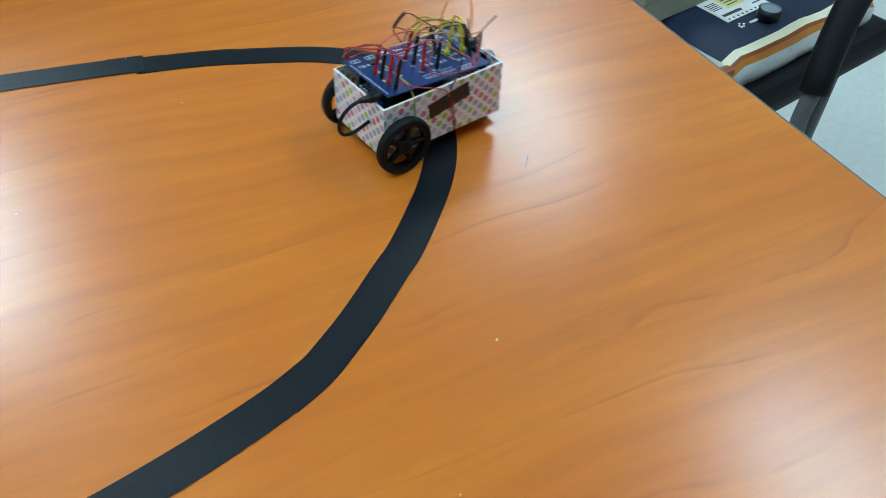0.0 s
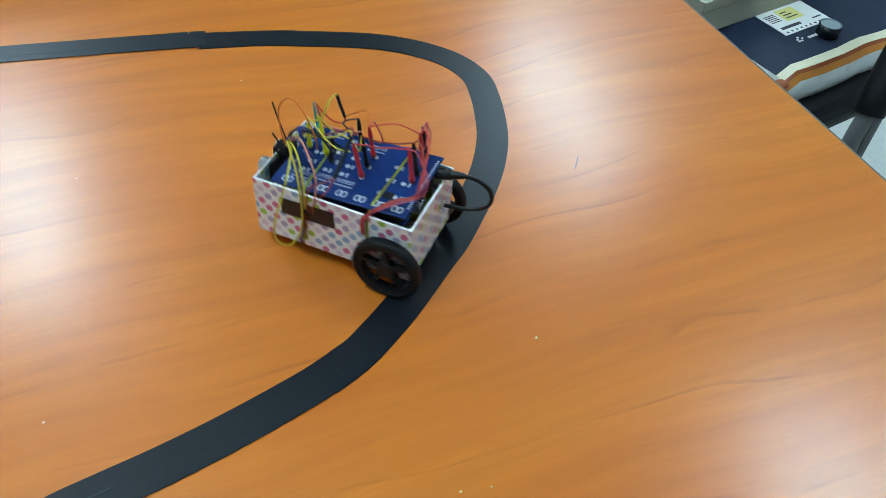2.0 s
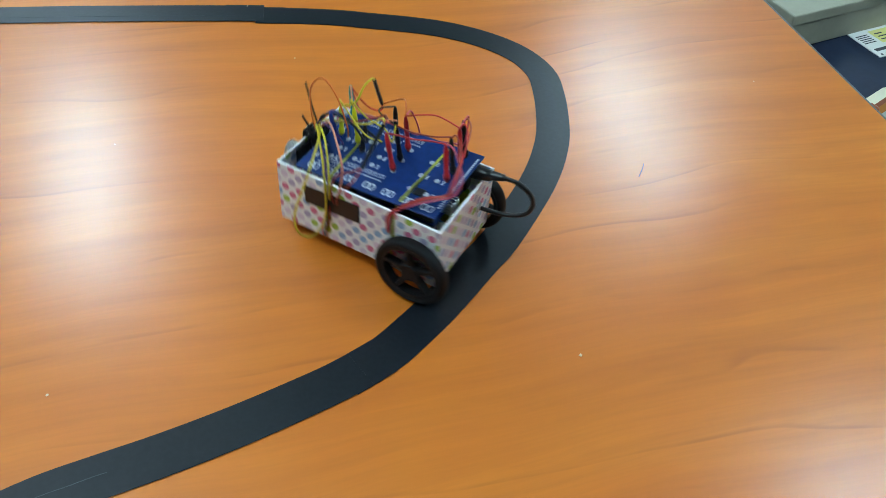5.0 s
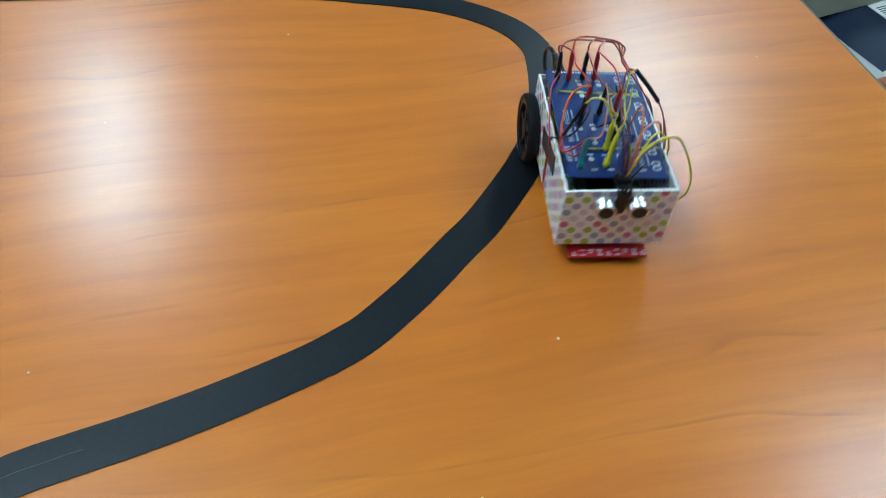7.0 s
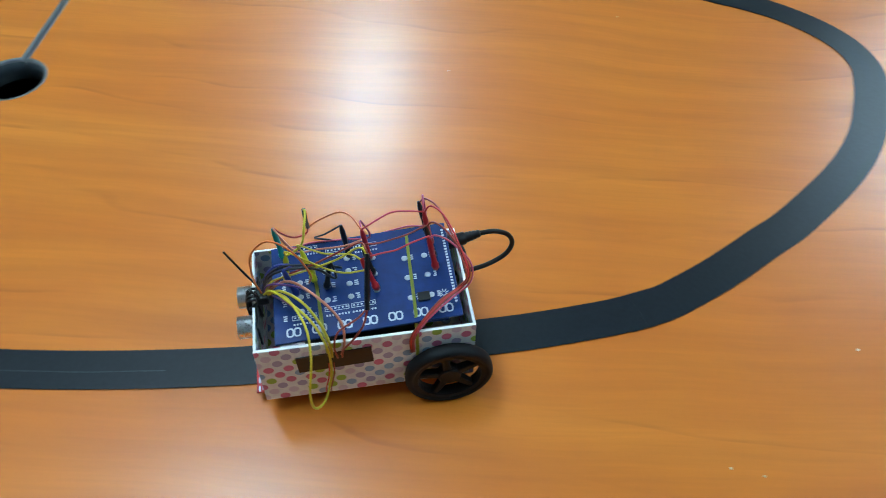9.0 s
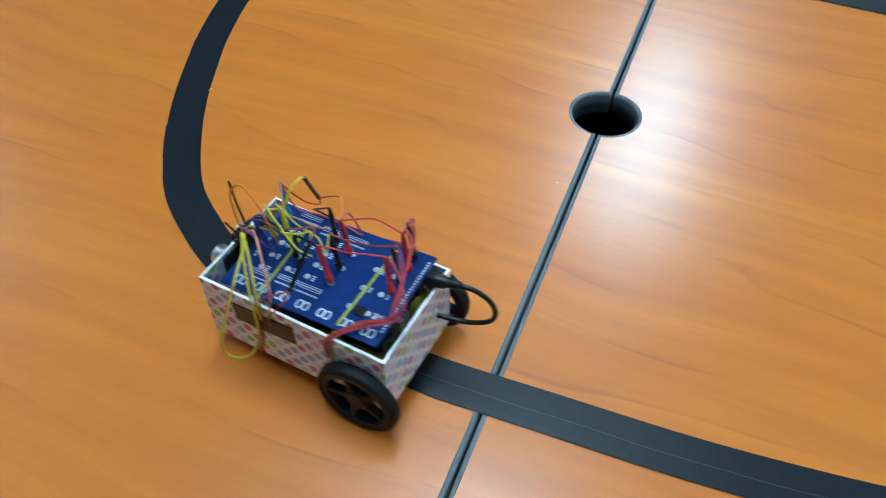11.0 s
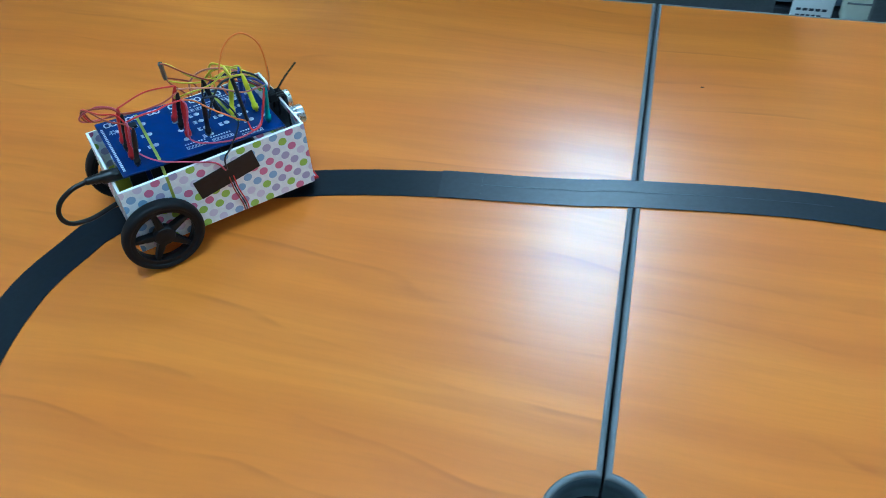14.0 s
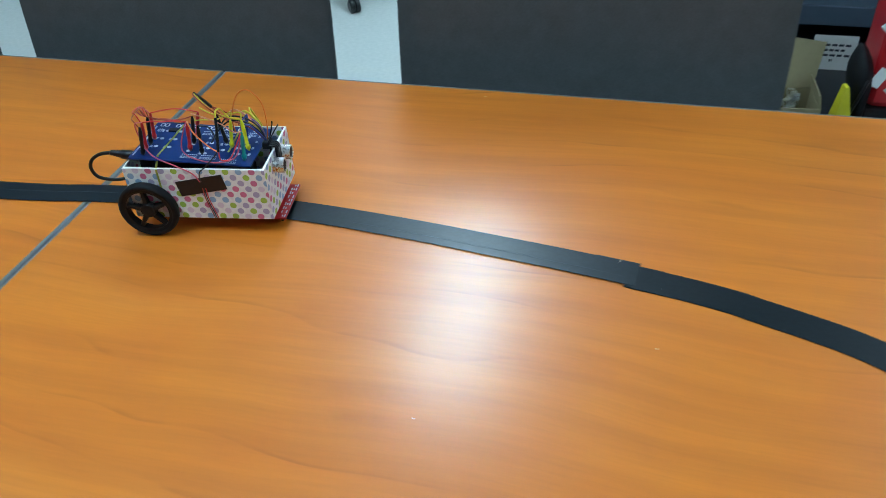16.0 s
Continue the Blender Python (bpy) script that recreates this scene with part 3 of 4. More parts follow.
for k in range(9):
    a = 2 * math.pi * k / 9
    add_box(bm, (0.0012, -0.0003, 0), (0.0036, 0.0003, 0.0001), 0, pose(-0.0525, 0.0215, 0.00082, 0, 0, math.degrees(a)))
for v in bm.verts:
    v.co = BOARD @ v.co
part("printed_sunburst", bm, SILK, board)
part("chip", box((-0.047, 0.0255 - 0.011, 0.0008), (-0.0385, 0.0255 - 0.004, 0.0026), 0.0003, BOARD @ pose(0.004, 0.004, 0)), BLACK, board, "black microchip")

# the controller board and battery below
part("controller_board", box((-0.004, -0.029, 0.060), (0.066, 0.026, 0.0616), 0.0003), PCB, robot)
part("pin_header", box((0.010, -0.028, 0.0616), (0.064, -0.024, 0.0765), 0.0004), BLACK, robot)
part("pin_header", box((-0.002, 0.021, 0.0616), (0.064, 0.025, 0.0755), 0.0004), BLACK, robot)
part("usb_socket", box((-0.0105, -0.002, 0.0617), (0.004, 0.010, 0.0725), 0.0006), SILVER, robot, "silver square USB socket")
part("power_socket", box((-0.006, -0.0310, 0.0620), (0.006, -0.0215, 0.0800), 0.0008), BLACK, robot)
part("battery_pack", box((0.012, -0.018, BZ0 + BT + 0.0002), (0.098, 0.018, 0.052), 0.003), BLACK, robot)
for s in (1, -1):
    part("gear_motor", box((-0.014, min(s * 0.0195, s * 0.0412), 0.0205), (0.050, max(s * 0.0195, s * 0.0412), 0.0425), 0.002), MOTOR, robot, "yellow plastic gear motor")
    part("axle", tube([(0, s * 0.041, WHEEL_R), (0, s * 0.046, WHEEL_R), (0, s * 0.0505, WHEEL_R)], 0.0028, 10, 2), SILVER, robot)


def wheel_tyre():
    r, h = WHEEL_R, 0.0048
    prof = [(r - 0.0054, -h), (r - 0.0022, -h - 0.0004), (r - 0.0005, -h + 0.001), (r, -h + 0.003), (r, h - 0.003), (r - 0.0005, h - 0.001),
            (r - 0.0022, h + 0.0004), (r - 0.0054, h), (r - 0.0054, -h)]
    bm = lathe(prof, 48, pose(0, 0, 0, 90, 0, 0), False)
    bmesh.ops.remove_doubles(bm, verts=bm.verts, dist=1e-6)
    return bm


def wheel_rim(s):
    bm = bmesh.new()
    m = pose(0, 0, 0, 90, 0, 0)
    r = WHEEL_R - 0.0053
    add_lathe(bm, [(r - 0.0032, -0.0042), (r, -0.0044), (r, 0.0044), (r - 0.0032, 0.0042), (r - 0.0036, 0.0), (r - 0.0032, -0.0042)], 40, m, False)
    add_lathe(bm, [(0.0075, -0.004), (0.0086, -0.002), (0.0086, 0.002), (0.0075, 0.004), (0.004, 0.0045)], 24, m)
    for k in range(5):
        arm = box((0.006, -0.0030, -0.0017), (r - 0.0018, 0.0030, 0.0017), 0.0006, None, 1)
        for v in arm.verts:
            v.co.z *= 1.0 + 0.9 * max(0.0, 1 - (v.co.x - 0.006) / 0.010)
            v.co = pose(0, 0, 0, 0, 72 * k, 0) @ v.co
        me = bpy.data.meshes.new("spoke")
        arm.to_mesh(me)
        arm.free()
        bm.from_mesh(me)
        bpy.data.meshes.remove(me)
    return bm


def wheel(s):
    w = new("wheel")
    w.parent = robot
    w.matrix_basis = pose(0, s * WHEEL_Y, WHEEL_R)
    part("tyre", wheel_tyre(), RUBBER, w, "black rubber tyre", True)
    part("rim", wheel_rim(s), RIM_BLACK, w, "black spoked plastic rim")
    return w


wheel_left, wheel_right = wheel(1), wheel(-1)

# ultrasonic sensor with two eyes on the front wall
eyes = part("distance_sensor", box((BX1 - BT - 0.0020, -0.0225, 0.0535), (BX1 - BT - 0.0004, 0.0225, 0.0735), 0.0003), BLACK, robot, "ultrasonic sensor board with two silver eyes")
for s in (1, -1):
    m = pose(BX1 - 0.0006, s * 0.013, 0.0635, 0, 90, 0)
    part("sensor_eye", lathe([(0.0082, 0.0), (0.0082, 0.0016), (0.0078, 0.002), (0.0078, 0.0115), (0.0073, 0.0122), (0.0064, 0.0122), (0.0062, 0.0108)], 24, m), SILVER, eyes, "silver metal can", True)
    part("sensor_mesh", lathe([(0.0061, 0.0109), (0.0061, 0.0112)], 20, m), MESH_DARK, eyes, "dark mesh inside the can")
# line sensor board under the nose
red = part("line_sensor", box((0.088, -0.0325, 0.0085), (0.1365, 0.0325, 0.0101), 0.0003), REDPCB, robot, "red line-sensor board under the nose")
bm = bmesh.new()
for k in range(9):
    y = -0.030 + k * 0.0072
    for j in range(3):
        if (k * 3 + j) % 4:
            add_box(bm, (0.1288 + j * 0.0025, y + 0.0006 * (j % 2), 0.0101), (0.1301 + j * 0.0025, y + 0.0048 - 0.0012 * (j % 2), 0.01022))
tagged(part("printed_lettering", bm, SILK, red), kind="stuff")
bm = bmesh.new()
for k in range(8):
    add_box(bm, (0.130, -0.0300 + k * 0.0080, 0.0045), (0.1335, -0.0262 + k * 0.0080, 0.0085), 0.0005)
part("sensor_row", bm, BLACK, red)
part("nose_spacer", box((0.094, -0.018, 0.0101), (0.112, 0.018, BZ0 - 0.0001), 0.0006), BLACK, robot)
bm = bmesh.new()
bmesh.ops.create_uvsphere(bm, u_segments=16, v_segments=10, radius=0.0042, matrix=Matrix.Translation((0.104, 0, 0.0042)))
part("ball_caster", bm, SILVER, robot, "", True)

# black tape patches on the sides with wires behind them
for s, cx, tilt in ((-1, 0.0600, -11.0), (1, 0.0770, 3.0)):
    m = pose(cx, s * (BW + 0.0005), 0.0575, 0, tilt, 0)
    bm = bmesh.new()
    add_box(bm, (-0.0255, -0.0004, -0.0088), (0.0255, 0.0004, 0.0088), 0.0002, m)
    part("tape_patch", bm, TAPE, robot, "patch of black tape on the box side")
    for k, colour in enumerate(("brown", "black", "red")):
        x = cx + 0.001 + 0.0017 * k
        part("motor_wire", tube([(x, s * (BW + 0.0012), 0.055), (x + 0.001, s * (BW + 0.0016), 0.042), (x + 0.0045, s * (BW + 0.0018), 0.026), (x + 0.005, s * (BW - 0.001), 0.0165),
                                 (x + 0.004, s * (BW - 0.010), 0.0155)], 0.0005, 6), WIRE[colour], robot)


def clip(x, y, colour, lean=(0, 0), height=0.033):
    """A hook test clip: collar, body and neck, standing on the board."""
    m = BOARD @ pose(x, y, 0.0008, lean[0], lean[1], 0)
    k = height / 0.031
    c = part("test_clip", lathe([(0.0012, 0.0), (0.0014, 0.0020), (0.0025, 0.0023), (0.0026, 0.0060), (0.0019, 0.0066), (0.0018, 0.0145 * k), (0.0016, 0.0152 * k),
                                 (0.0021, 0.0162 * k), (0.0019, 0.0255 * k), (0.0012, 0.0300 * k), (0.0009, 0.031 * k)], 12, m), colour, robot, "plastic hook test clip", True)
    return m @ Vector((0, 0, height))


CL = {}
for key, x, y, colour, lean in (("a", -0.0505, 0.0007, RED, (7, 5)), ("b", -0.0505, -0.0095, BLACK, (5, 6)), ("c", -0.0505, -0.0215, RED, (6, 5)), ("d", -0.0495, -0.0320, BLACK, (5, 7)),
                                ("e", -0.0085, 0.0100, RED, (6, 12)), ("f", -0.007, -0.0030, BLACK, (3, 6)), ("g", -0.006, -0.0170, RED, (1, 3)), ("h", 0.008, -0.0220, BLACK, (4, 2)),
                                ("i", 0.0335, -0.0050, YELLOW, (5, 6)), ("j", 0.0525, -0.0090, YELLOW, (-6, -9)), ("k", 0.054, -0.0290, TEAL, (3, 2)), ("l", 0.046, 0.0040, BLUE, (-4, 6)),
                                ("m", 0.026, 0.0020, BLACK, (-3, -13))):
    CL[key] = clip(x, y, colour, lean)


def wire(colour, pts, r=0.00068):
    part("jumper_wire", tube(pts, r, 6, 5), WIRE[colour], robot, "%s jumper wire" % colour, True)


def sag(a, b, up, side=(0, 0)):
    a, b = Vector(a), Vector(b)
    m = (a + b) / 2 + Vector((side[0], side[1], up))
    q1, q2 = a.lerp(m, 0.55) + Vector((0, 0, up * 0.3)), b.lerp(m, 0.55) + Vector((0, 0, up * 0.3))
    return [a, q1, m, q2, b]


TIE = (0.1205, 0.002, 0.0820)
# rear clips: wires bow backwards in a loose bunch and run down over the left rim
for key, colour, dy, dz in (("a", "pink", 0.000, 0.002), ("b", "brown", 0.003, 0.005), ("c", "red", 0.005, 0.007), ("d", "brown", 0.007, 0.004)):
    p = CL[key]
    wire(colour, [p - Vector((0, 0, 0.002)), p + Vector((-0.005, 0.002, dz)), p + Vector((-0.014, 0.009 + dy, dz * 0.6)), (-0.019 + dy * 0.6, 0.016 + dy, 0.108 + dz * 0.4),
                  (-0.018 + dy, 0.0245, 0.0985 - dy * 0.4), (-0.004 + dy, 0.0310, 0.0915), (0.012 + dy * 0.5, 0.0395, 0.0840), (0.0225 + dy * 0.4, 0.0455, 0.0735), (0.0235 + dy * 0.3, 0.0456, 0.0560)])
wire("red", sag(CL["a"], CL["e"], 0.002, (0, 0.004)))
wire("red", sag(CL["c"], CL["g"], 0.003, (0, -0.005)))
wire("brown", sag(CL["b"], CL["f"], -0.004, (0.002, 0)))
# pink wires that hang over the right rim
wire("pink", [CL["c"], CL["c"] + Vector((-0.001, -0.012, 0.004)), (0.004, -0.031, 0.099), (0.016, -0.040, 0.0885), (0.038, -0.0435, 0.0795), (0.054, -0.0450, 0.0720), (0.060, -0.0450, 0.0620)])
wire("pink", [CL["g"], CL["g"] + Vector((0.0, -0.010, -0.002)), (0.044, -0.032, 0.0905), (0.064, -0.039, 0.0835), (0.086, -0.0400, 0.0825), (0.100, -0.034, 0.0870), CL["k"]])
wire("black", [CL["h"], (0.074, -0.022, 0.110), (0.082, -0.034, 0.094), (0.070, -0.0425, 0.0800), (0.062, -0.0450, 0.0730), (0.061, -0.0450, 0.0620)])
# high loops from the sensor ties
wire("orange", [TIE, (0.1235, 0.003, 0.102), (0.1215, 0.004, 0.126), (0.109, 0.005, 0.1390), (0.095, 0.008, 0.130), (0.086, 0.008, 0.106), (0.088, 0.004, 0.092)])
wire("black", [TIE, (0.114, 0.002, 0.100), (0.100, 0.004, 0.1085), (0.082, 0.006, 0.1080), (0.070, 0.006, 0.0960), CL["m"]], 0.0009)
wire("black", [TIE, (0.116, -0.002, 0.096), (0.103, -0.001, 0.1060), (0.086, 0.001, 0.1065), (0.074, -0.004, 0.0980), (0.066, -0.010, 0.0870)], 0.0009)
wire("blue", [TIE, (0.117, -0.004, 0.094), (0.108, -0.004, 0.1040), (0.098, -0.002, 0.1050), CL["l"]], 0.0009)
wire("purple", [TIE, (0.115, 0.006, 0.097), (0.104, 0.012, 0.1030), (0.094, 0.012, 0.0980), (0.090, 0.008, 0.0870)])
wire("yellow", [CL["i"], CL["i"] + Vector((0.001, 0.002, 0.008)), (0.076, -0.004, 0.1110), (0.058, -0.002, 0.1090), (0.048, 0.004, 0.1050), CL["f"]])
wire("yellow", [CL["j"], CL["j"] + Vector((-0.002, 0.003, 0.007)), (0.078, 0.006, 0.1090), (0.064, 0.012, 0.1080), (0.050, 0.016, 0.1130)])
wire("salmon", [CL["k"], (0.095, -0.016, 0.1030), (0.080, -0.010, 0.1090), (0.062, -0.006, 0.1140), (0.050, -0.006, 0.1180)])
wire("yellow", [TIE, (0.112, 0.012, 0.0980), (0.100, 0.026, 0.1000), (0.088, 0.039, 0.0950), (0.081, 0.0470, 0.0780), (0.080, 0.0480, 0.0540), (0.083, 0.0500, 0.0350), (0.088, 0.0580, 0.0270),
                (0.094, 0.0670, 0.0360), (0.095, 0.0680, 0.0560), (0.091, 0.0580, 0.0820), (0.092, 0.0440, 0.0985), (0.102, 0.022, 0.1000), (0.112, 0.010, 0.0940)], 0.0009)
wire("yellow", [(0.116, 0.008, 0.090), (0.106, 0.016, 0.1020), (0.092, 0.029, 0.1030), (0.082, 0.0400, 0.0900), (0.0785, 0.0448, 0.0740), (0.0785, 0.0452, 0.0620)], 0.0009)
wire("salmon", [(0.116, 0.005, 0.090), (0.100, 0.012, 0.1060), (0.082, 0.028, 0.1050), (0.070, 0.039, 0.0930), (0.069, 0.0440, 0.0770), (0.072, 0.0450, 0.0630)], 0.0009)
wire("purple", [(0.116, 0.006, 0.088), (0.102, 0.022, 0.0950), (0.088, 0.036, 0.0900), (0.081, 0.0435, 0.0770), (0.079, 0.0450, 0.0620)])
PLUG_A, PLUG_B = (0.048, 0.016, 0.1290), (0.052, 0.0395, 0.1020)
wire("brown", [PLUG_A, (0.051, 0.008, 0.1310), (0.062, 0.004, 0.1220), (0.074, 0.002, 0.1130), (0.088, 0.002, 0.1060), (0.106, 0.002, 0.0980), TIE])
wire("yellow", [PLUG_A, (0.053, 0.010, 0.1290), (0.066, 0.006, 0.1160), (0.080, 0.005, 0.1090), (0.094, 0.006, 0.1060), (0.112, 0.004, 0.0980), TIE])
wire("brown", [PLUG_B, (0.056, 0.0450, 0.0920), (0.064, 0.0470, 0.0800), (0.070, 0.0458, 0.0700), (0.072, 0.0452, 0.0600)])
wire("brown", [(0.0520, 0.0385, 0.1030), (0.058, 0.0420, 0.0980), (0.072, 0.0440, 0.0880), (0.076, 0.0458, 0.0740), (0.075, 0.0452, 0.0600)])
part("jumper_plug", tube([PLUG_A, (0.0500, 0.028, 0.1160), PLUG_B], 0.0018, 6, 3), BLACK, robot, "black jumper plug on a loose wire")
PLUG_C, PLUG_D = (0.086, -0.0304, 0.1270), (0.0862, -0.0430, 0.0960)
part("jumper_plug", tube([PLUG_C, (0.0864, -0.0365, 0.1120), PLUG_D], 0.0015, 6, 3), BLACK, robot, "black jumper plug on a loose wire")
wire("yellow", [PLUG_C, (0.0850, -0.0250, 0.1310), (0.0860, -0.0160, 0.1290), (0.0900, -0.0090, 0.1160), CL["j"]], 0.0009)
wire("orange", [PLUG_D, (0.0780, -0.0430, 0.1020), (0.0640, -0.0380, 0.1130), (0.0560, -0.0290, 0.1180), CL["g"]])
wire("red", [PLUG_D, (0.0880, -0.0450, 0.0880), (0.0960, -0.0420, 0.0880), (0.1020, -0.0360, 0.0980), CL["k"]])
# cable ties on the sensor, with their cut tails
for pts in ([(0.1235, -0.006, 0.0640), (0.1250, -0.004, 0.0780), (0.1200, -0.001, 0.0830), (0.1180, 0.002, 0.0760)],
            [(0.1235, 0.006, 0.0640), (0.1250, 0.005, 0.0780), (0.1200, 0.003, 0.0840), (0.1180, 0.000, 0.0760)],
            [(0.1290, -0.008, 0.0600), (0.1300, -0.001, 0.0690), (0.1295, 0.006, 0.0740), (0.1210, 0.004, 0.0815)]):
    part("cable_tie", tube(pts, 0.0012, 6), BLACK, robot, "black cable tie holding the sensor wires", True)
part("tie_block", box((0.1165, -0.006, 0.0770), (0.1250, 0.007, 0.0850), 0.0016), BLACK, robot, "black knot of cable ties")
part("sensor_plug", box((BX1 + 0.0001, -0.0042, 0.0560), (BX1 + 0.0045, 0.0036, 0.0785), 0.0014), BLACK, robot, "black plug between the sensor eyes")
for k in range(4):
    y = -0.0055 + 0.0034 * k
    part("sensor_lead", tube([(0.1240, y, 0.0815), (BX1 + 0.0022, y * 0.9, 0.0800), (BX1 + 0.0036, y * 0.7, 0.0700), (BX1 + 0.0028, y * 0.6 + 0.0006, 0.0590)], 0.0010, 6), BLACK, robot, "", True)
part("tie_tail", tube([(0.1220, 0.005, 0.0830), (0.1250, 0.008, 0.0930), (0.1262, 0.011, 0.1010)], 0.0008, 5, 3), BLACK, robot)
part("tie_tail", tube([(0.1225, -0.004, 0.0830), (0.1325, -0.009, 0.0985), (0.1414, -0.0150, 0.1115)], 0.0008, 5, 3), BLACK, robot)


def rubber_band(x, lean, ys):
    bm = bmesh.new()
    pts = []
    zr, zb, zl = ((BOARD @ Vector((x - 0.0515, yy, 0.0012))).z for yy in (-0.034, 0.0, 0.034))
    if ys[0] < -0.04:
        pts += [(x + lean, -BW - 0.0006, 0.030), (x + lean, -BW - 0.0006, 0.060), (x + lean, -BW - 0.0004, BZ1 - 0.001), (x + lean, -BW + 0.002, BZ1 + 0.0012)]
    pts += [(x + lean * 0.6, max(ys[0], -0.034), zr + 0.0010), (x, 0.0, zb + 0.0004), (x - lean * 0.6, 0.034, zl + 0.0010), (x - lean, BW - 0.002, BZ1 + 0.0012),
            (x - lean, BW + 0.0004, BZ1 - 0.001), (x - lean, BW + 0.0006, 0.060), (x - lean, BW + 0.0006, 0.030)]
    line = [Vector(p) for p in pts]
    prev = None
    for p in line:
        a, b = bm.verts.new(p + Vector((-0.0011, 0, 0))), bm.verts.new(p + Vector((0.0011, 0, 0)))
        if prev:
            bm.faces.new((prev[0], prev[1], b, a))
        prev = (a, b)
    bmesh.ops.solidify(bm, geom=bm.faces[:], thickness=0.0007)
    part("rubber_band", bm, BANDY, robot, "yellow-green rubber band stretched over the board")


rubber_band(0.0190, -0.002, (-0.05, 0.05))
rubber_band(0.0840, 0.003, (-0.020, 0.05))

# power plug and its looped cable
part("power_plug", lathe([(0.0030, 0.0), (0.0046, 0.001), (0.0050, 0.012), (0.0048, 0.020), (0.0036, 0.021), (0.0040, 0.0222), (0.0034, 0.0235), (0.0038, 0.0248), (0.0031, 0.026),
                          (0.0034, 0.0274), (0.0027, 0.0290), (0.0030, 0.0305), (0.0022, 0.0320)], 14, pose(-0.0040, -0.0262, 0.0792, 0, -79, 4)), BLACK, robot, "black ribbed power plug", True)
part("power_cable", tube([(-0.0345, -0.0284, 0.0852), (-0.0460, -0.0298, 0.0840), (-0.0565, -0.0308, 0.0775), (-0.0605, -0.0310, 0.0670), (-0.0560, -0.0300, 0.0565), (-0.0420, -0.0265, 0.0512),
                          (-0.0260, -0.0225, 0.0515), (-0.0160, -0.0205, 0.0525)], 0.0019, 9), BLACK, robot, "black looped power cable", True)
bm = bmesh.new()
bmesh.ops.create_icosphere(bm, subdivisions=2, radius=0.0045, matrix=Matrix.Translation((BX0 - 0.0005, -0.0207, 0.0525)) @ Matrix.Diagonal((0.4, 1.0, 1.1, 1)))
part("glue_blob", bm, GLUE, robot, "clear glue round the cable hole", True)


# ---- chairs and things round the table ----


def swivel_chair(x, y, rz, label, width=0.52, back=True, arms=False):
    """A five-star swivel chair; it faces -y."""
    t = thing("office_chair", x, y, 0, rz, label, "chair", "chairs round the table")
    w = width / 2
    if back:
        bm = bmesh.new()
        nx, nz = 10, 9
        grid = []
        for face in (0, 1):
            rows = []
            for j in range(nz + 1):
                h = j / nz
                row = []
                for i in range(nx + 1):
                    u = i / nx * 2 - 1
                    half = w * (0.97 + 0.03 * math.sin(math.pi * h)) * (1 - 0.10 * max(0.0, h - 0.85) / 0.15)
                    edge = max(abs(u) ** 8, abs(2 * h - 1) ** 10)
                    yy = 0.030 * u * u * -1 + 0.05 * h + (0.035 if face else -0.035) * (1 - 0.75 * edge)
                    row.append(bm.verts.new((u * half, yy, 0.46 + 0.60 * h)))
                rows.append(row)
            grid.append(rows)
        for g in grid:
            for j in range(nz):
                for i in range(nx):
                    bm.faces.new((g[j][i], g[j][i + 1], g[j + 1][i + 1], g[j + 1][i]))
        a, b = grid
        for j in range(nz):
            for i in (0, nx):
                bm.faces.new((a[j][i], b[j][i], b[j + 1][i], a[j + 1][i]))
        for i in range(nx):
            for j in (0, nz):
                bm.faces.new((a[j][i], b[j][i], b[j][i + 1], a[j][i + 1]))
        part("backrest", bm, CHAIR_CLOTH, t, "dark grey padded backrest", True)
        part("back_bar", box((-0.04, 0.045, 0.38), (0.04, 0.060, 0.75), 0.005), BLACK, t)
    part("seat", box((-w + 0.01, -0.46, 0.40), (w - 0.01, 0.02, 0.46), 0.025, None, 3), CHAIR_CLOTH, t, "dark grey padded seat")
    part("column", lathe([(0.028, 0.10), (0.028, 0.26), (0.018, 0.265), (0.018, 0.40)], 14, pose(0, -0.22, 0)), BLACK, t)
    for k in range(5):
        m = pose(0, -0.22, 0, 0, 0, 72 * k + 18)
        part("foot", box((0.02, -0.022, 0.07), (0.30, 0.022, 0.105), 0.008, m), BLACK, t)
        part("castor", lathe([(0.020, -0.022), (0.028, -0.018), (0.028, -0.003), (0.022, 0.0), (0.028, 0.003), (0.028, 0.018), (0.020, 0.022)], 16, m @ pose(0.285, 0, 0.028, 90, 0, 0)), BLACK, t)
        part("castor_stem", box((0.272, -0.008, 0.030), (0.298, 0.008, 0.075), 0.003, m), BLACK, t)
    return t


FAR_LABEL = "dark grey padded office chair pushed up to the table"
swivel_chair(-0.1275, 0.715, 0, FAR_LABEL, 0.525)
swivel_chair(0.5065, 0.715, 0, FAR_LABEL, 0.529)
swivel_chair(-0.770, 0.740, 3, FAR_LABEL, 0.520)
swivel_chair(-0.590, 2.987, -68, "dark grey padded office chair standing further back", 0.5)

# chair with parcels at the table's end: side view, seat towards the table

def at_end(u, v, z=0.0):
    """The pose of a spot on the end chair's seat: u along its front, v back from it."""
    return pose(1.497, 0.190, 0, 0, 0, 11.2) @ Matrix.Translation((u, v, z))


t = thing("arm_chair", 0, 0, 0, 0, "black armchair loaded with parcels beside the table's end", "chair")
part("seat", box((-0.035, -0.035, 0.432), (0.50, 0.46, 0.503), 0.03, at_end(0, 0), 3), RUBBER, t, "black padded seat")
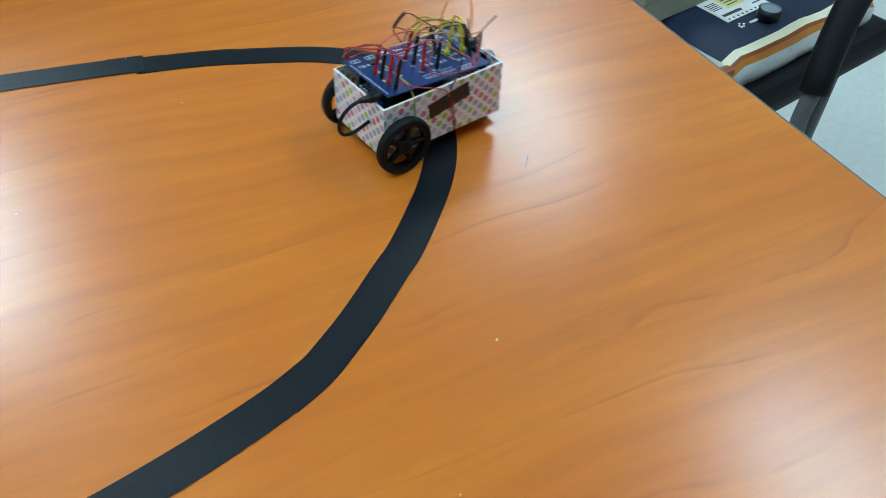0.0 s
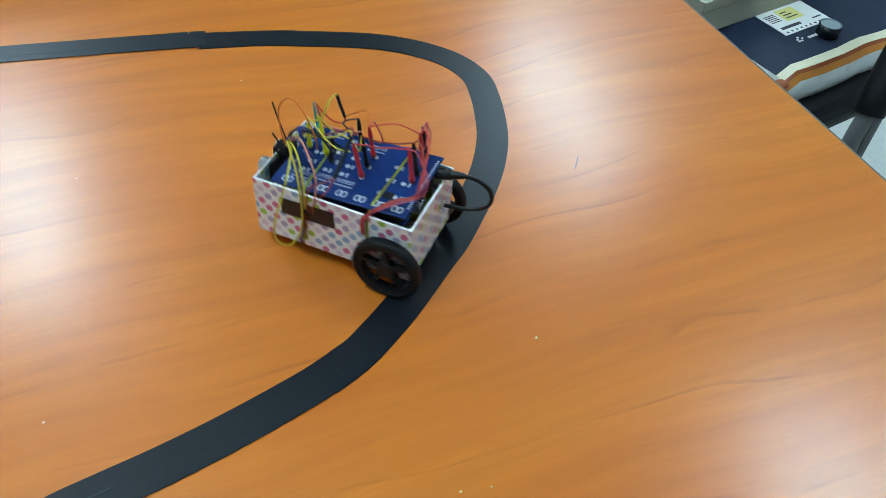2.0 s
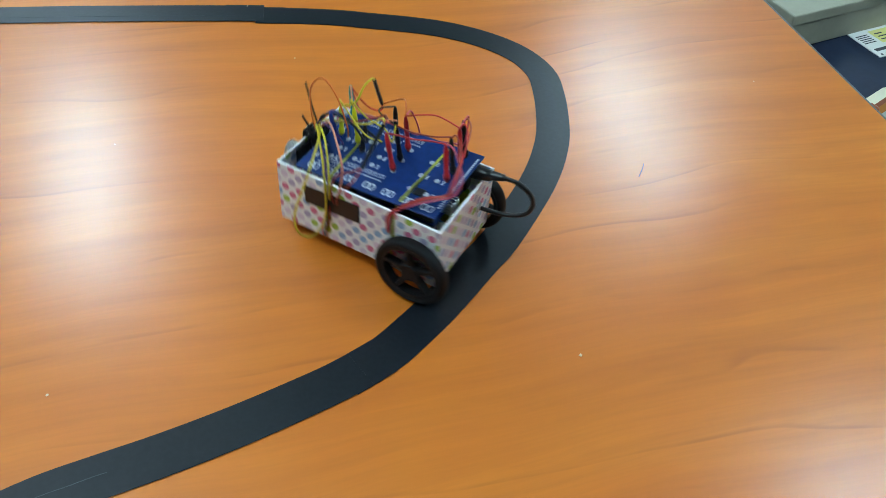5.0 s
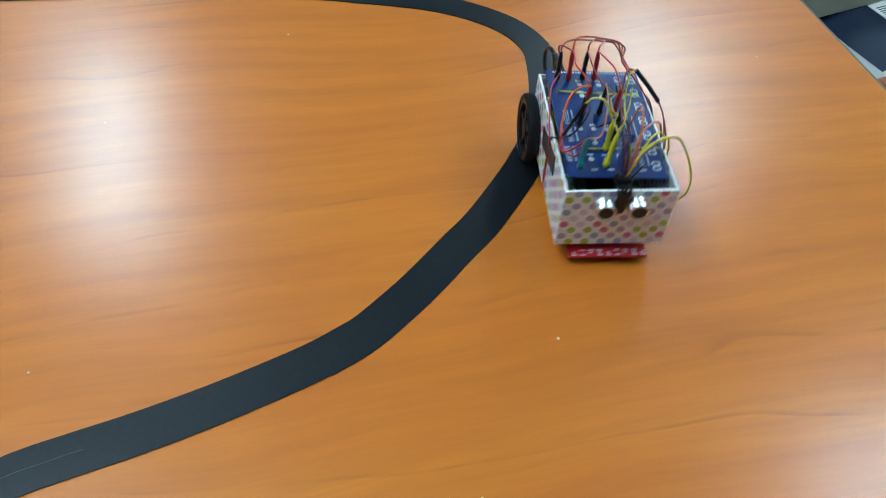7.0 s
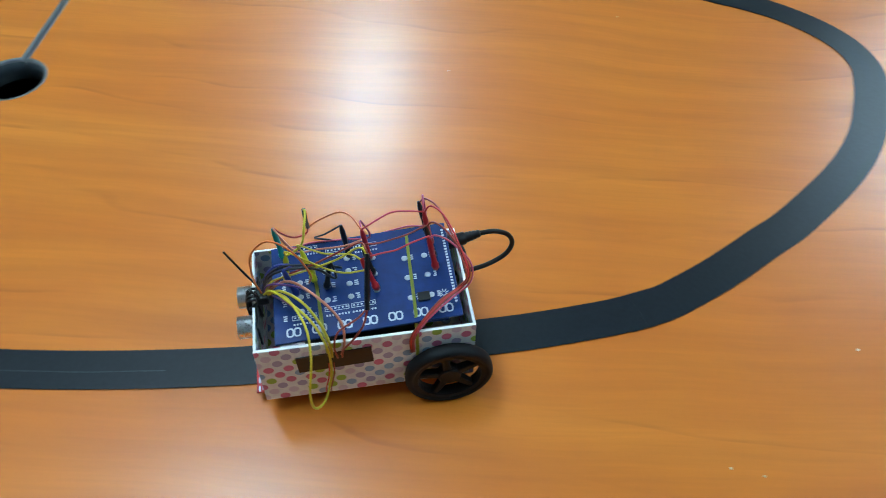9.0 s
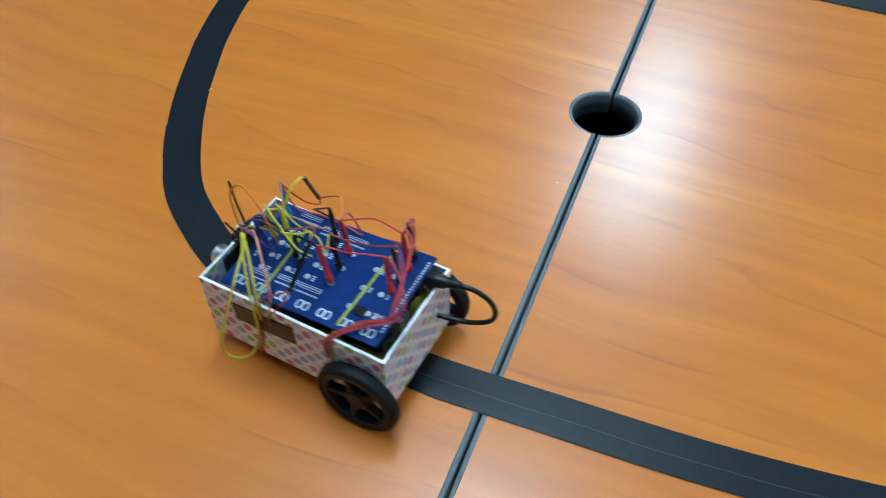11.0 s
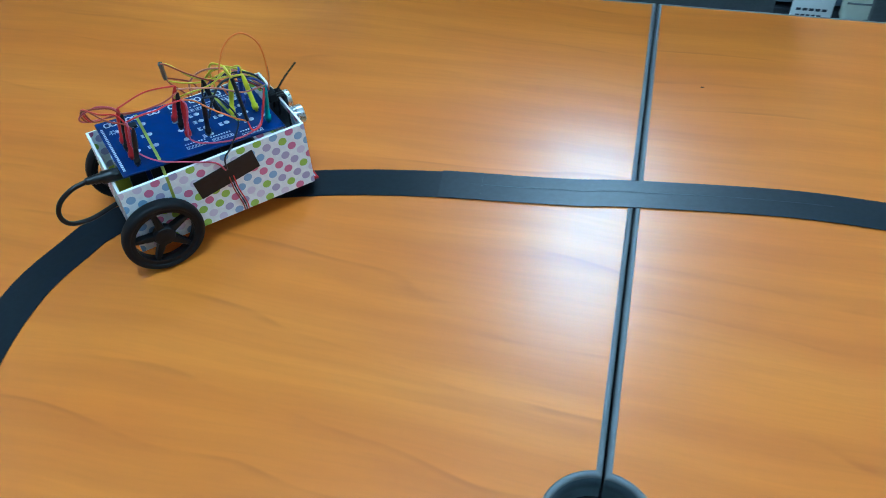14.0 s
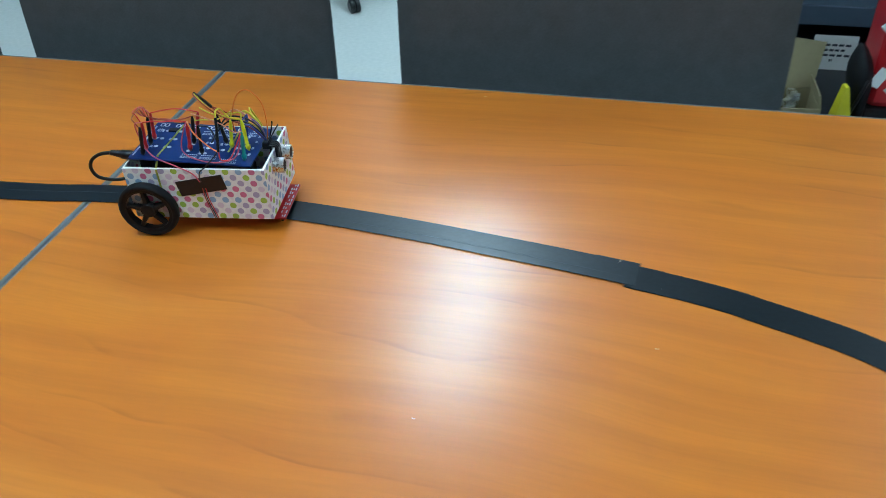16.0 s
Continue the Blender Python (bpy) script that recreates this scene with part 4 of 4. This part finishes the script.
part("arm_pad", tube([(1.526, 0.060, 0.590), (1.538, 0.070, 0.625), (1.590, 0.102, 0.705), (1.685, 0.140, 0.790), (1.800, 0.185, 0.840)], 0.0230, 16), RUBBER, t, "black padded armrest", True)
part("arm_post", tube([(1.526, 0.061, 0.595), (1.520, 0.060, 0.545), (1.545, 0.075, 0.480), (1.580, 0.130, 0.425), (1.62, 0.24, 0.415)], 0.0130, 12), BAND, t, "dark grey steel arm post", True)
for lu, lv in ((0.03, 0.03), (0.43, 0.03), (0.03, 0.40), (0.43, 0.40)):
    part("leg", lathe([(0.014, 0.0), (0.014, 0.44)], 12, at_end(lu, lv)), BAND, t)

p = thing("parcel", 0, 0, 0, 0, "navy and white plastic mailing parcel with an orange stripe", "parcel")
PROF = [(0.022, 0.000), (0.004, 0.006), (0.0, 0.022), (0.002, 0.049), (0.010, 0.0580), (0.0155, 0.0625), (0.030, 0.0670), (0.30, 0.0675), (0.325, 0.055), (0.333, 0.030), (0.322, 0.0)]


def parcel_skin(a, b, lift, u0, u1):
    bm = bmesh.new()
    rows = []
    nu = 14
    rng = random.Random(a)
    for i in range(nu + 1):
        u = u0 + (u1 - u0) * i / nu
        e = min(u + 0.01, 0.43 - u)
        row = []
        for v, z in PROF[a:b + 1]:
            squeeze = min(1.0, 0.70 + e * 9)
            row.append(bm.verts.new(at_end(0, 0) @ Vector((u, v + 0.002 * math.sin(u * 37 + v * 20), 0.5036 + (z + 0.0012 * math.sin(u * 61 + v * 50)) * squeeze + lift))))
        rows.append(row)
    for r, s in zip(rows, rows[1:]):
        for k in range(b - a):
            bm.faces.new((r[k], r[k + 1], s[k + 1], s[k]))
    if lift == 0:
        bm.faces.new(rows[0])
        bm.faces.new(rows[-1][::-1])
        for k in range(nu):
            bm.faces.new((rows[k][0], rows[k + 1][0], rows[k + 1][-1], rows[k][-1]))
    return bm


part("bag", parcel_skin(0, 10, 0, 0.0, 0.42), BAGWHITE, p, "white plastic parcel bag", True)
part("navy_print", parcel_skin(6, 9, 0.0008, 0.001, 0.419), NAVY, p, "navy printed top", True)
part("cream_stripe", parcel_skin(5, 6, 0.0009, 0.001, 0.419), CREAM, p, "cream printed stripe", True)
part("rust_stripe", parcel_skin(4, 5, 0.0008, 0.001, 0.419), RUST, p, "", True)
part("orange_stripe", parcel_skin(3, 4, 0.0008, 0.001, 0.419), ORANGE, p, "orange printed stripe", True)
part("folded_end", box((-0.022, 0.004, 0.540), (0.010, 0.026, 0.558), 0.006, at_end(0, 0), 2), RUST, p)
TOPZ = 0.5036 + 0.0675 + 0.0022
bm = bmesh.new()
for k in range(5):
    add_box(bm, (0.098 + 0.006 * (k % 3), 0.070 + 0.005 * (k // 2), TOPZ - 0.002), (0.102 + 0.006 * (k % 3), 0.073 + 0.005 * (k // 2), TOPZ), 0, at_end(0, 0))
for k in range(4):
    add_box(bm, (0.125 + 0.008 * k, 0.071, TOPZ - 0.002), (0.130 + 0.008 * k, 0.076, TOPZ), 0, at_end(0, 0))
part("printed_emblem", bm, PAPER, p, "small white printed marks")
lab = part("address_label", box((0.092, 0.095, TOPZ - 0.001), (0.212, 0.166, TOPZ + 0.0006), 0, at_end(0, 0)), PAPER, p, "white printed paper label")
part("note", box((0.132, 0.126, TOPZ + 0.0006), (0.176, 0.160, TOPZ + 0.0010), 0, at_end(0, 0)), LABELYEL, lab, "yellow note with dark scribble")
bm = bmesh.new()
for k in range(9):
    add_box(bm, (0.100 + 0.012 * k, 0.098, TOPZ + 0.0006), (0.104 + 0.012 * k, 0.102, TOPZ + 0.0009), 0, at_end(0, 0))
for k in range(5):
    add_box(bm, (0.098, 0.132 + 0.005 * k, TOPZ + 0.0006), (0.124, 0.134 + 0.005 * k, TOPZ + 0.0009), 0, at_end(0, 0))
add_box(bm, (0.100, 0.109, TOPZ + 0.0006), (0.150, 0.116, TOPZ + 0.0009), 0, at_end(0, 0))
add_box(bm, (0.182, 0.112, TOPZ + 0.0006), (0.205, 0.115, TOPZ + 0.0009), 0, at_end(0, 0))
for k in range(3):
    add_box(bm, (0.138, 0.133 + 0.008 * k, TOPZ + 0.0010), (0.166 - 0.006 * k, 0.1355 + 0.008 * k, TOPZ + 0.0013), 0, at_end(0, 0))
part("printed_bars", bm, INK, lab)

roll = thing("tape_roll", 1.646, 0.287, TOPZ - 0.001, 0, "part-used roll of black tape lying on the parcel", "tape roll")
part("tape", lathe([(0.0172, 0.0), (0.0196, 0.0005), (0.0198, 0.0185), (0.0172, 0.019)], 32, None, False), TAPE, roll, "black wound tape", True)
part("core", lathe([(0.0158, 0.0), (0.0172, 0.0), (0.0172, 0.0194), (0.0158, 0.0194), (0.0158, 0.0)], 32, None, False), STEEL, roll, "grey card core", True)
part("core_face", lathe([(0.0157, 0.0165), (0.0157, 0.0178)], 32), STEEL, roll, "grey disc inside the core")

ct = thing("cardboard_box", 0, 0, 0, 0, "shallow closed olive-grey cardboard box on the parcel", "box")
CB = pose(1.405, 0.338, TOPZ - 0.0008, 0, 0, 11.4)
part("tray", box((0.002, 0.002, 0.0), (0.338, 0.228, 0.060), 0.002, CB), CARTON, ct)
part("lid", box((0.0, 0.0, 0.046), (0.340, 0.230, 0.066), 0.0025, CB), CARTON, ct, "fitted cardboard lid")
part("sticker", box((0.06, 0.13, 0.0662), (0.11, 0.16, 0.0668), 0, CB), PAPER, ct, "small white sticker")
sc = thing("scissors", 0, 0, 0, 0, "pair of scissors with blue plastic handles on the box", "scissors")
SM = pose(1.590, 0.400, TOPZ + 0.0662, 0, 0, 25)
for s in (1, -1):
    ring = [(0.020 * math.cos(a), s * 0.018 + 0.015 * math.sin(a), 0.0045) for a in [2 * math.pi * k / 12 for k in range(13)]]
    bm = tube([SM @ Vector(q) for q in ring], 0.0042, 8, 3)
    part("handle", bm, SCISBLUE, sc, "blue plastic finger loop", True)
    part("blade", box((0.020, s * 0.006 - 0.004, 0.003 + 0.001 * s), (0.125, s * 0.006 + 0.004, 0.0045 + 0.001 * s), 0.0005, SM @ pose(0, 0, 0, 0, 0, -s * 5)), SILVER, sc)

# rack and clutter behind the far chairs
rk = thing("storage_rack", 0, 0, 0, 0, "black steel storage rack with slate-grey shelves", "rack")
for x in (0.178, 1.95):
    for y in (1.50, 1.90):
        part("post", box((x, y, 0.0), (x + 0.035, y + 0.035, 1.6), 0.003), DARKSHELF, rk)
for z in (0.06, 0.31, 0.515, 0.98):
    part("shelf", box((0.178, 1.492, z), (1.985, 1.94, z + 0.045), 0.003), SHELFEDGE, rk, "slate-grey shelf")
part("back_panel", box((0.178, 1.945, 0.0), (1.985, 1.955, 1.6)), DARKSHELF, rk)
for x0, x1, z0, z1 in ((0.255, 0.44, 0.106, 0.300), (0.46, 0.86, 0.106, 0.28), (0.90, 1.40, 0.106, 0.27), (0.45, 1.0, 0.561, 0.86), (1.05, 1.6, 0.561, 0.80)):
    b = thing("storage_crate", 0, 0, 0, 0, "black storage crate on the rack", "crate", "crates on the rack")
    part("crate_body", box((x0, 1.4875 if x0 < 0.4 else 1.53, z0), (x1, 1.90, z1 - 0.02), 0.01), DARKSHELF, b)
    part("crate_lid", box((x0 - 0.008, 1.4865 if x0 < 0.4 else 1.522, z1 - 0.02), (x1 + 0.008, 1.908, z1), 0.005), DARKSHELF, b)


def sign(x, y, z, w, h, rx, label):
    s = thing("paper_sign", 0, 0, 0, 0, label, "sign")
    m = pose(x, y, z, rx, 0, 0)
    sheet = part("sheet", box((-w / 2, -0.001, 0), (w / 2, 0.001, h), 0, m), PAPER, s)
    bm = bmesh.new()
    for k, (a, b) in enumerate(((-0.38, 0.40), (-0.36, 0.28), (-0.40, 0.42), (-0.06, 0.02))):
        n = 5
        for j in range(n):
            u0, u1 = a + (b - a) * j / n, a + (b - a) * (j + 0.75) / n
            add_box(bm, (u0 * w, -0.0018, h * (0.70 - 0.15 * k)), (u1 * w, -0.001, h * (0.70 - 0.15 * k) + h * 0.06), 0, m)
    part("printed_bars", bm, INK, sheet)


lc = thing("low_cabinet", 0, 0, 0, 0, "low black cabinet behind the chairs", "cabinet")
part("body", box((0.74, 1.06, 0.02), (1.60, 1.42, 0.435), 0.004), DARKSHELF, lc)
part("top", box((0.73, 1.05, 0.435), (1.61, 1.43, 0.455), 0.004), DARKSHELF, lc)
for dx in (0.0, 0.43):
    part("door", box((0.745 + dx, 1.045, 0.04), (1.165 + dx, 1.059, 0.425), 0.003), DARKSHELF, lc)
sign(0.966, 1.400, 0.456, 0.086, 0.076, 0, "white paper card with unreadable printed lines")
sign(0.3435, 1.4855, 0.232, 0.084, 0.096, 0, "white paper label with unreadable printed lines on a crate")
ad = thing("power_adapter", 0.436, 1.470, 0.292, 0, "beige plastic power adapter hanging on the rack by its black cable", "adapter")
part("adapter_body", box((-0.040, -0.022, 0.0), (0.040, 0.0205, 0.150), 0.016, None, 4), ADAPTER, ad, "rounded beige plastic body", True)
part("adapter_cap", box((-0.036, -0.0235, 0.048), (0.036, -0.0205, 0.052), 0.001), BAND, ad)
part("adapter_cable", tube([(0.034, -0.0245, 0.004), (0.010, -0.0250, 0.014), (-0.014, -0.0250, 0.004), (-0.030, -0.0230, -0.020), (-0.050, -0.010, -0.060)], 0.0035, 8), BLACK, ad, "black cable", True)
kb = thing("open_carton", 0, 0, 0, 0, "open kraft cardboard carton holding metal parts", "box")
KM = pose(0.848, 1.135, 0.4552, 0, 0, 4)
bm = bmesh.new()
for lo, hi in (((-0.055, -0.045, 0), (0.055, 0.045, 0.003)), ((-0.055, -0.045, 0.003), (0.055, -0.042, 0.060)), ((-0.055, 0.042, 0.003), (0.055, 0.045, 0.060)),
               ((-0.055, -0.042, 0.003), (-0.052, 0.042, 0.060)), ((0.052, -0.042, 0.003), (0.055, 0.042, 0.060))):
    add_box(bm, lo, hi, 0, KM)
part("carton_body", bm, KRAFT, kb)
part("carton_flap", box((-0.055, 0.0, 0.0), (0.055, 0.003, 0.095), 0, KM @ pose(0, 0.0445, 0.058, -14, 8, 0)), KRAFT, kb, "raised carton flap")
part("carton_flap", box((0.0, -0.045, 0.0), (0.003, 0.045, 0.03), 0, KM @ pose(0.053, 0, 0.058, 0, -12, 0)), KRAFT, kb)
for k in range(4):
    part("metal_part", box((-0.030, -0.006, 0), (0.030, 0.006, 0.012), 0.001, KM @ pose(-0.01 + 0.008 * k, -0.018 + 0.008 * k, 0.034 + 0.008 * k, 0, -20 + 12 * k, 30 * k)), SILVER, kb, "shiny metal bracket")
rb = thing("tool_case", 0, 0, 0, 0, "red plastic tool case with a black foot", "tool case")
RM = pose(1.150, 1.20, 0.4552, 0, 0, -4)
part("case_foot", box((-0.165, -0.09, 0.0), (0.165, 0.09, 0.055), 0.008, RM), BLACK, rb)
part("case_body", box((-0.160, -0.085, 0.055), (0.160, 0.085, 0.30), 0.012, RM), REDBOX, rb, "red plastic body")
for k in range(7):
    part("torn_sticker", box((-0.011, -0.0013, -0.020 - 0.004 * (k % 3)), (0.008, 0.0, 0.018), 0.0005, RM @ pose(-0.148 + 0.034 * (k % 4), -0.0853, 0.115 + 0.052 * (k // 2) - 0.012 * (k % 2), 0, 24 + 17 * (k % 3), 0)),
         WHITE_CARD, rb, "torn scrap of white sticker")
yb = thing("yellow_wedge", 0.946, 1.105, 0.4552, 10, "yellow plastic wedge standing on the cabinet", "wedge")
bm = box((-0.026, -0.016, 0.0), (0.022, 0.016, 0.106), 0.002)
for v in bm.verts:
    k = 1 - 0.85 * max(0.0, v.co.z) / 0.106
    v.co = Vector((v.co.x * k - 0.008 * (1 - k), v.co.y * (0.5 + 0.5 * k), v.co.z))
part("wedge_body", bm, YELPL, yb)
tp = thing("tool_pouch", 0.972, 1.160, 0.4552, -4, "soft black tool pouch leaning beside the red case", "pouch")
bm = bmesh.new()
bmesh.ops.create_uvsphere(bm, u_segments=24, v_segments=16, radius=1.0)
for v in bm.verts:
    x, y, z = v.co
    v.co = Vector((0.021 * x * (1 + 0.15 * math.sin(5 * z)) - 0.010 * z, 0.055 * y, 0.080 + 0.080 * max(-1.0, math.copysign(abs(z) ** 0.8, z))))
part("pouch_body", bm, RUBBER, tp, "", True)
part("pouch_strap", tube([(-0.010, -0.052, 0.05), (-0.004, -0.060, 0.085), (0.006, -0.050, 0.115)], 0.003, 7), BLACK, tp, "", True)
for pts in (((-0.13, 2.02, 0.004), (-0.10, 2.06, 0.004), (-0.065, 2.13, 0.004), (-0.030, 2.16, 0.004), (0.010, 2.13, 0.004), (0.075, 2.15, 0.004), (0.165, 2.25, 0.006), (0.30, 2.30, 0.004)),
            ((-0.040, 2.17, 0.012), (-0.060, 2.22, 0.005), (-0.066, 2.30, 0.005), (-0.026, 2.36, 0.005), (0.05, 2.34, 0.005), (0.165, 2.26, 0.012), (0.30, 2.24, 0.005)),
            ((0.02, 2.19, 0.011), (0.072, 2.20, 0.005), (0.165, 2.245, 0.018), (0.28, 2.26, 0.012))):
    cb = thing("floor_cable", 0, 0, 0, 0, "thin dark cable lying in loose bends on the floor", "cable", "cables on the floor")
    part("cable", tube(pts, 0.0038, 7), CUP, cb, "", True)
# added dark filler, shaped as a bin, blackens the left gap between chairs
bb = thing("gap_filler", -1.03, 1.63, 0, 0, "black filler added behind the gap between the chairs", "bin")
part("filler_body", lathe([(0.13, 0.0), (0.135, 0.005), (0.165, 0.38), (0.172, 0.385), (0.172, 0.40), (0.160, 0.40), (0.125, 0.02)], 28), DARKSHELF, bb, "", True)

# ---- motions ----
ROBOT_ROWS = [
    (0, 0.7956, 0.0157, 11.7),
    (0.5, 0.9118, -0.0015, -41.3),
    (1, 0.9332, -0.1204, -115.3),
    (1.5, 0.8367, -0.1806, -184.6),
    (2, 0.7192, -0.1414, 135.9),
    (2.5, 0.6907, -0.0296, 72.0),
    (3, 0.7752, 0.0428, 8.5),
    (3.5, 0.8858, 0.0266, -34.4),
    (4, 0.9252, -0.0874, -110.6),
    (4.5, 0.8301, -0.1565, -176.6),
    (4.7, 0.7819, -0.1560, -175.8),
    (5, 0.7075, -0.1454, 135.9),
    (5.5, 0.6761, -0.0336, 72.0),
    (6, 0.7584, 0.0413, 9.1),
    (6.5, 0.8687, 0.0238, -34.5),
    (6.8, 0.8677, -0.0183, -71.8),
    (7, 0.8727, -0.0671, -99.6),
    (7.5, 0.7902, -0.1529, -161.5),
    (8, 0.6894, -0.2061, -144.1),
    (8.2, 0.6537, -0.2315, -156.4),
    (8.7, 0.5400, -0.2655, -163.0),
    (9.2, 0.4120, -0.2945, -168.5),
    (9.7, 0.2750, -0.3210, -171.5),
    (10.3, 0.1138, -0.3488, -177.7),
    (10.5, 0.0601, -0.3512, -180.1),
    (11, -0.0694, -0.3444, 173.4),
    (11.5, -0.1876, -0.3247, 153.7),
    (12, -0.2928, -0.2531, 140.3),
    (12.5, -0.3621, -0.1587, 116.2),
    (13, -0.4154, -0.0316, 107.8),
    (13.5, -0.4281, 0.0738, 73.9),
    (14, -0.3832, 0.1807, 45.9),
    (14.5, -0.2843, 0.2360, 21.1),
    (15, -0.1503, 0.2667, 10.1),
    (15.5, -0.0210, 0.2807, 5.9),
    (16, 0.1046, 0.2895, 8.5),
]


def motions():
    rows, last = [], None
    for t, x, y, a in ROBOT_ROWS:
        if last is not None:
            while a - last > 180:
                a -= 360
            while a - last < -180:
                a += 360
        last = a
        rows.append((t, x, y, a))
    walk(robot, [(t, pose(x, y, TOP + 0.0006, 0, 0, a)) for t, x, y, a in rows])
    # the wheels roll with the way that each side covers
    n = 160
    ts = [16.0 * i / n for i in range(n + 1)]
    px, py, pa = (np.interp(ts, [r[0] for r in rows], [r[k] for r in rows]) for k in (1, 2, 3))
    for wheel, side in ((wheel_left, 1), (wheel_right, -1)):
        turn, out = 0.0, []
        for i in range(n + 1):
            if i:
                h = radians((pa[i] + pa[i - 1]) / 2)
                ahead = (px[i] - px[i - 1]) * math.cos(h) + (py[i] - py[i - 1]) * math.sin(h)
                swing = radians(pa[i] - pa[i - 1]) * 0.05 * side
                turn += math.degrees((ahead - swing) / WHEEL_R)
            out.append((ts[i], pose(0, side * WHEEL_Y, WHEEL_R, 0, turn, 0)))
        walk(wheel, out)


motions()
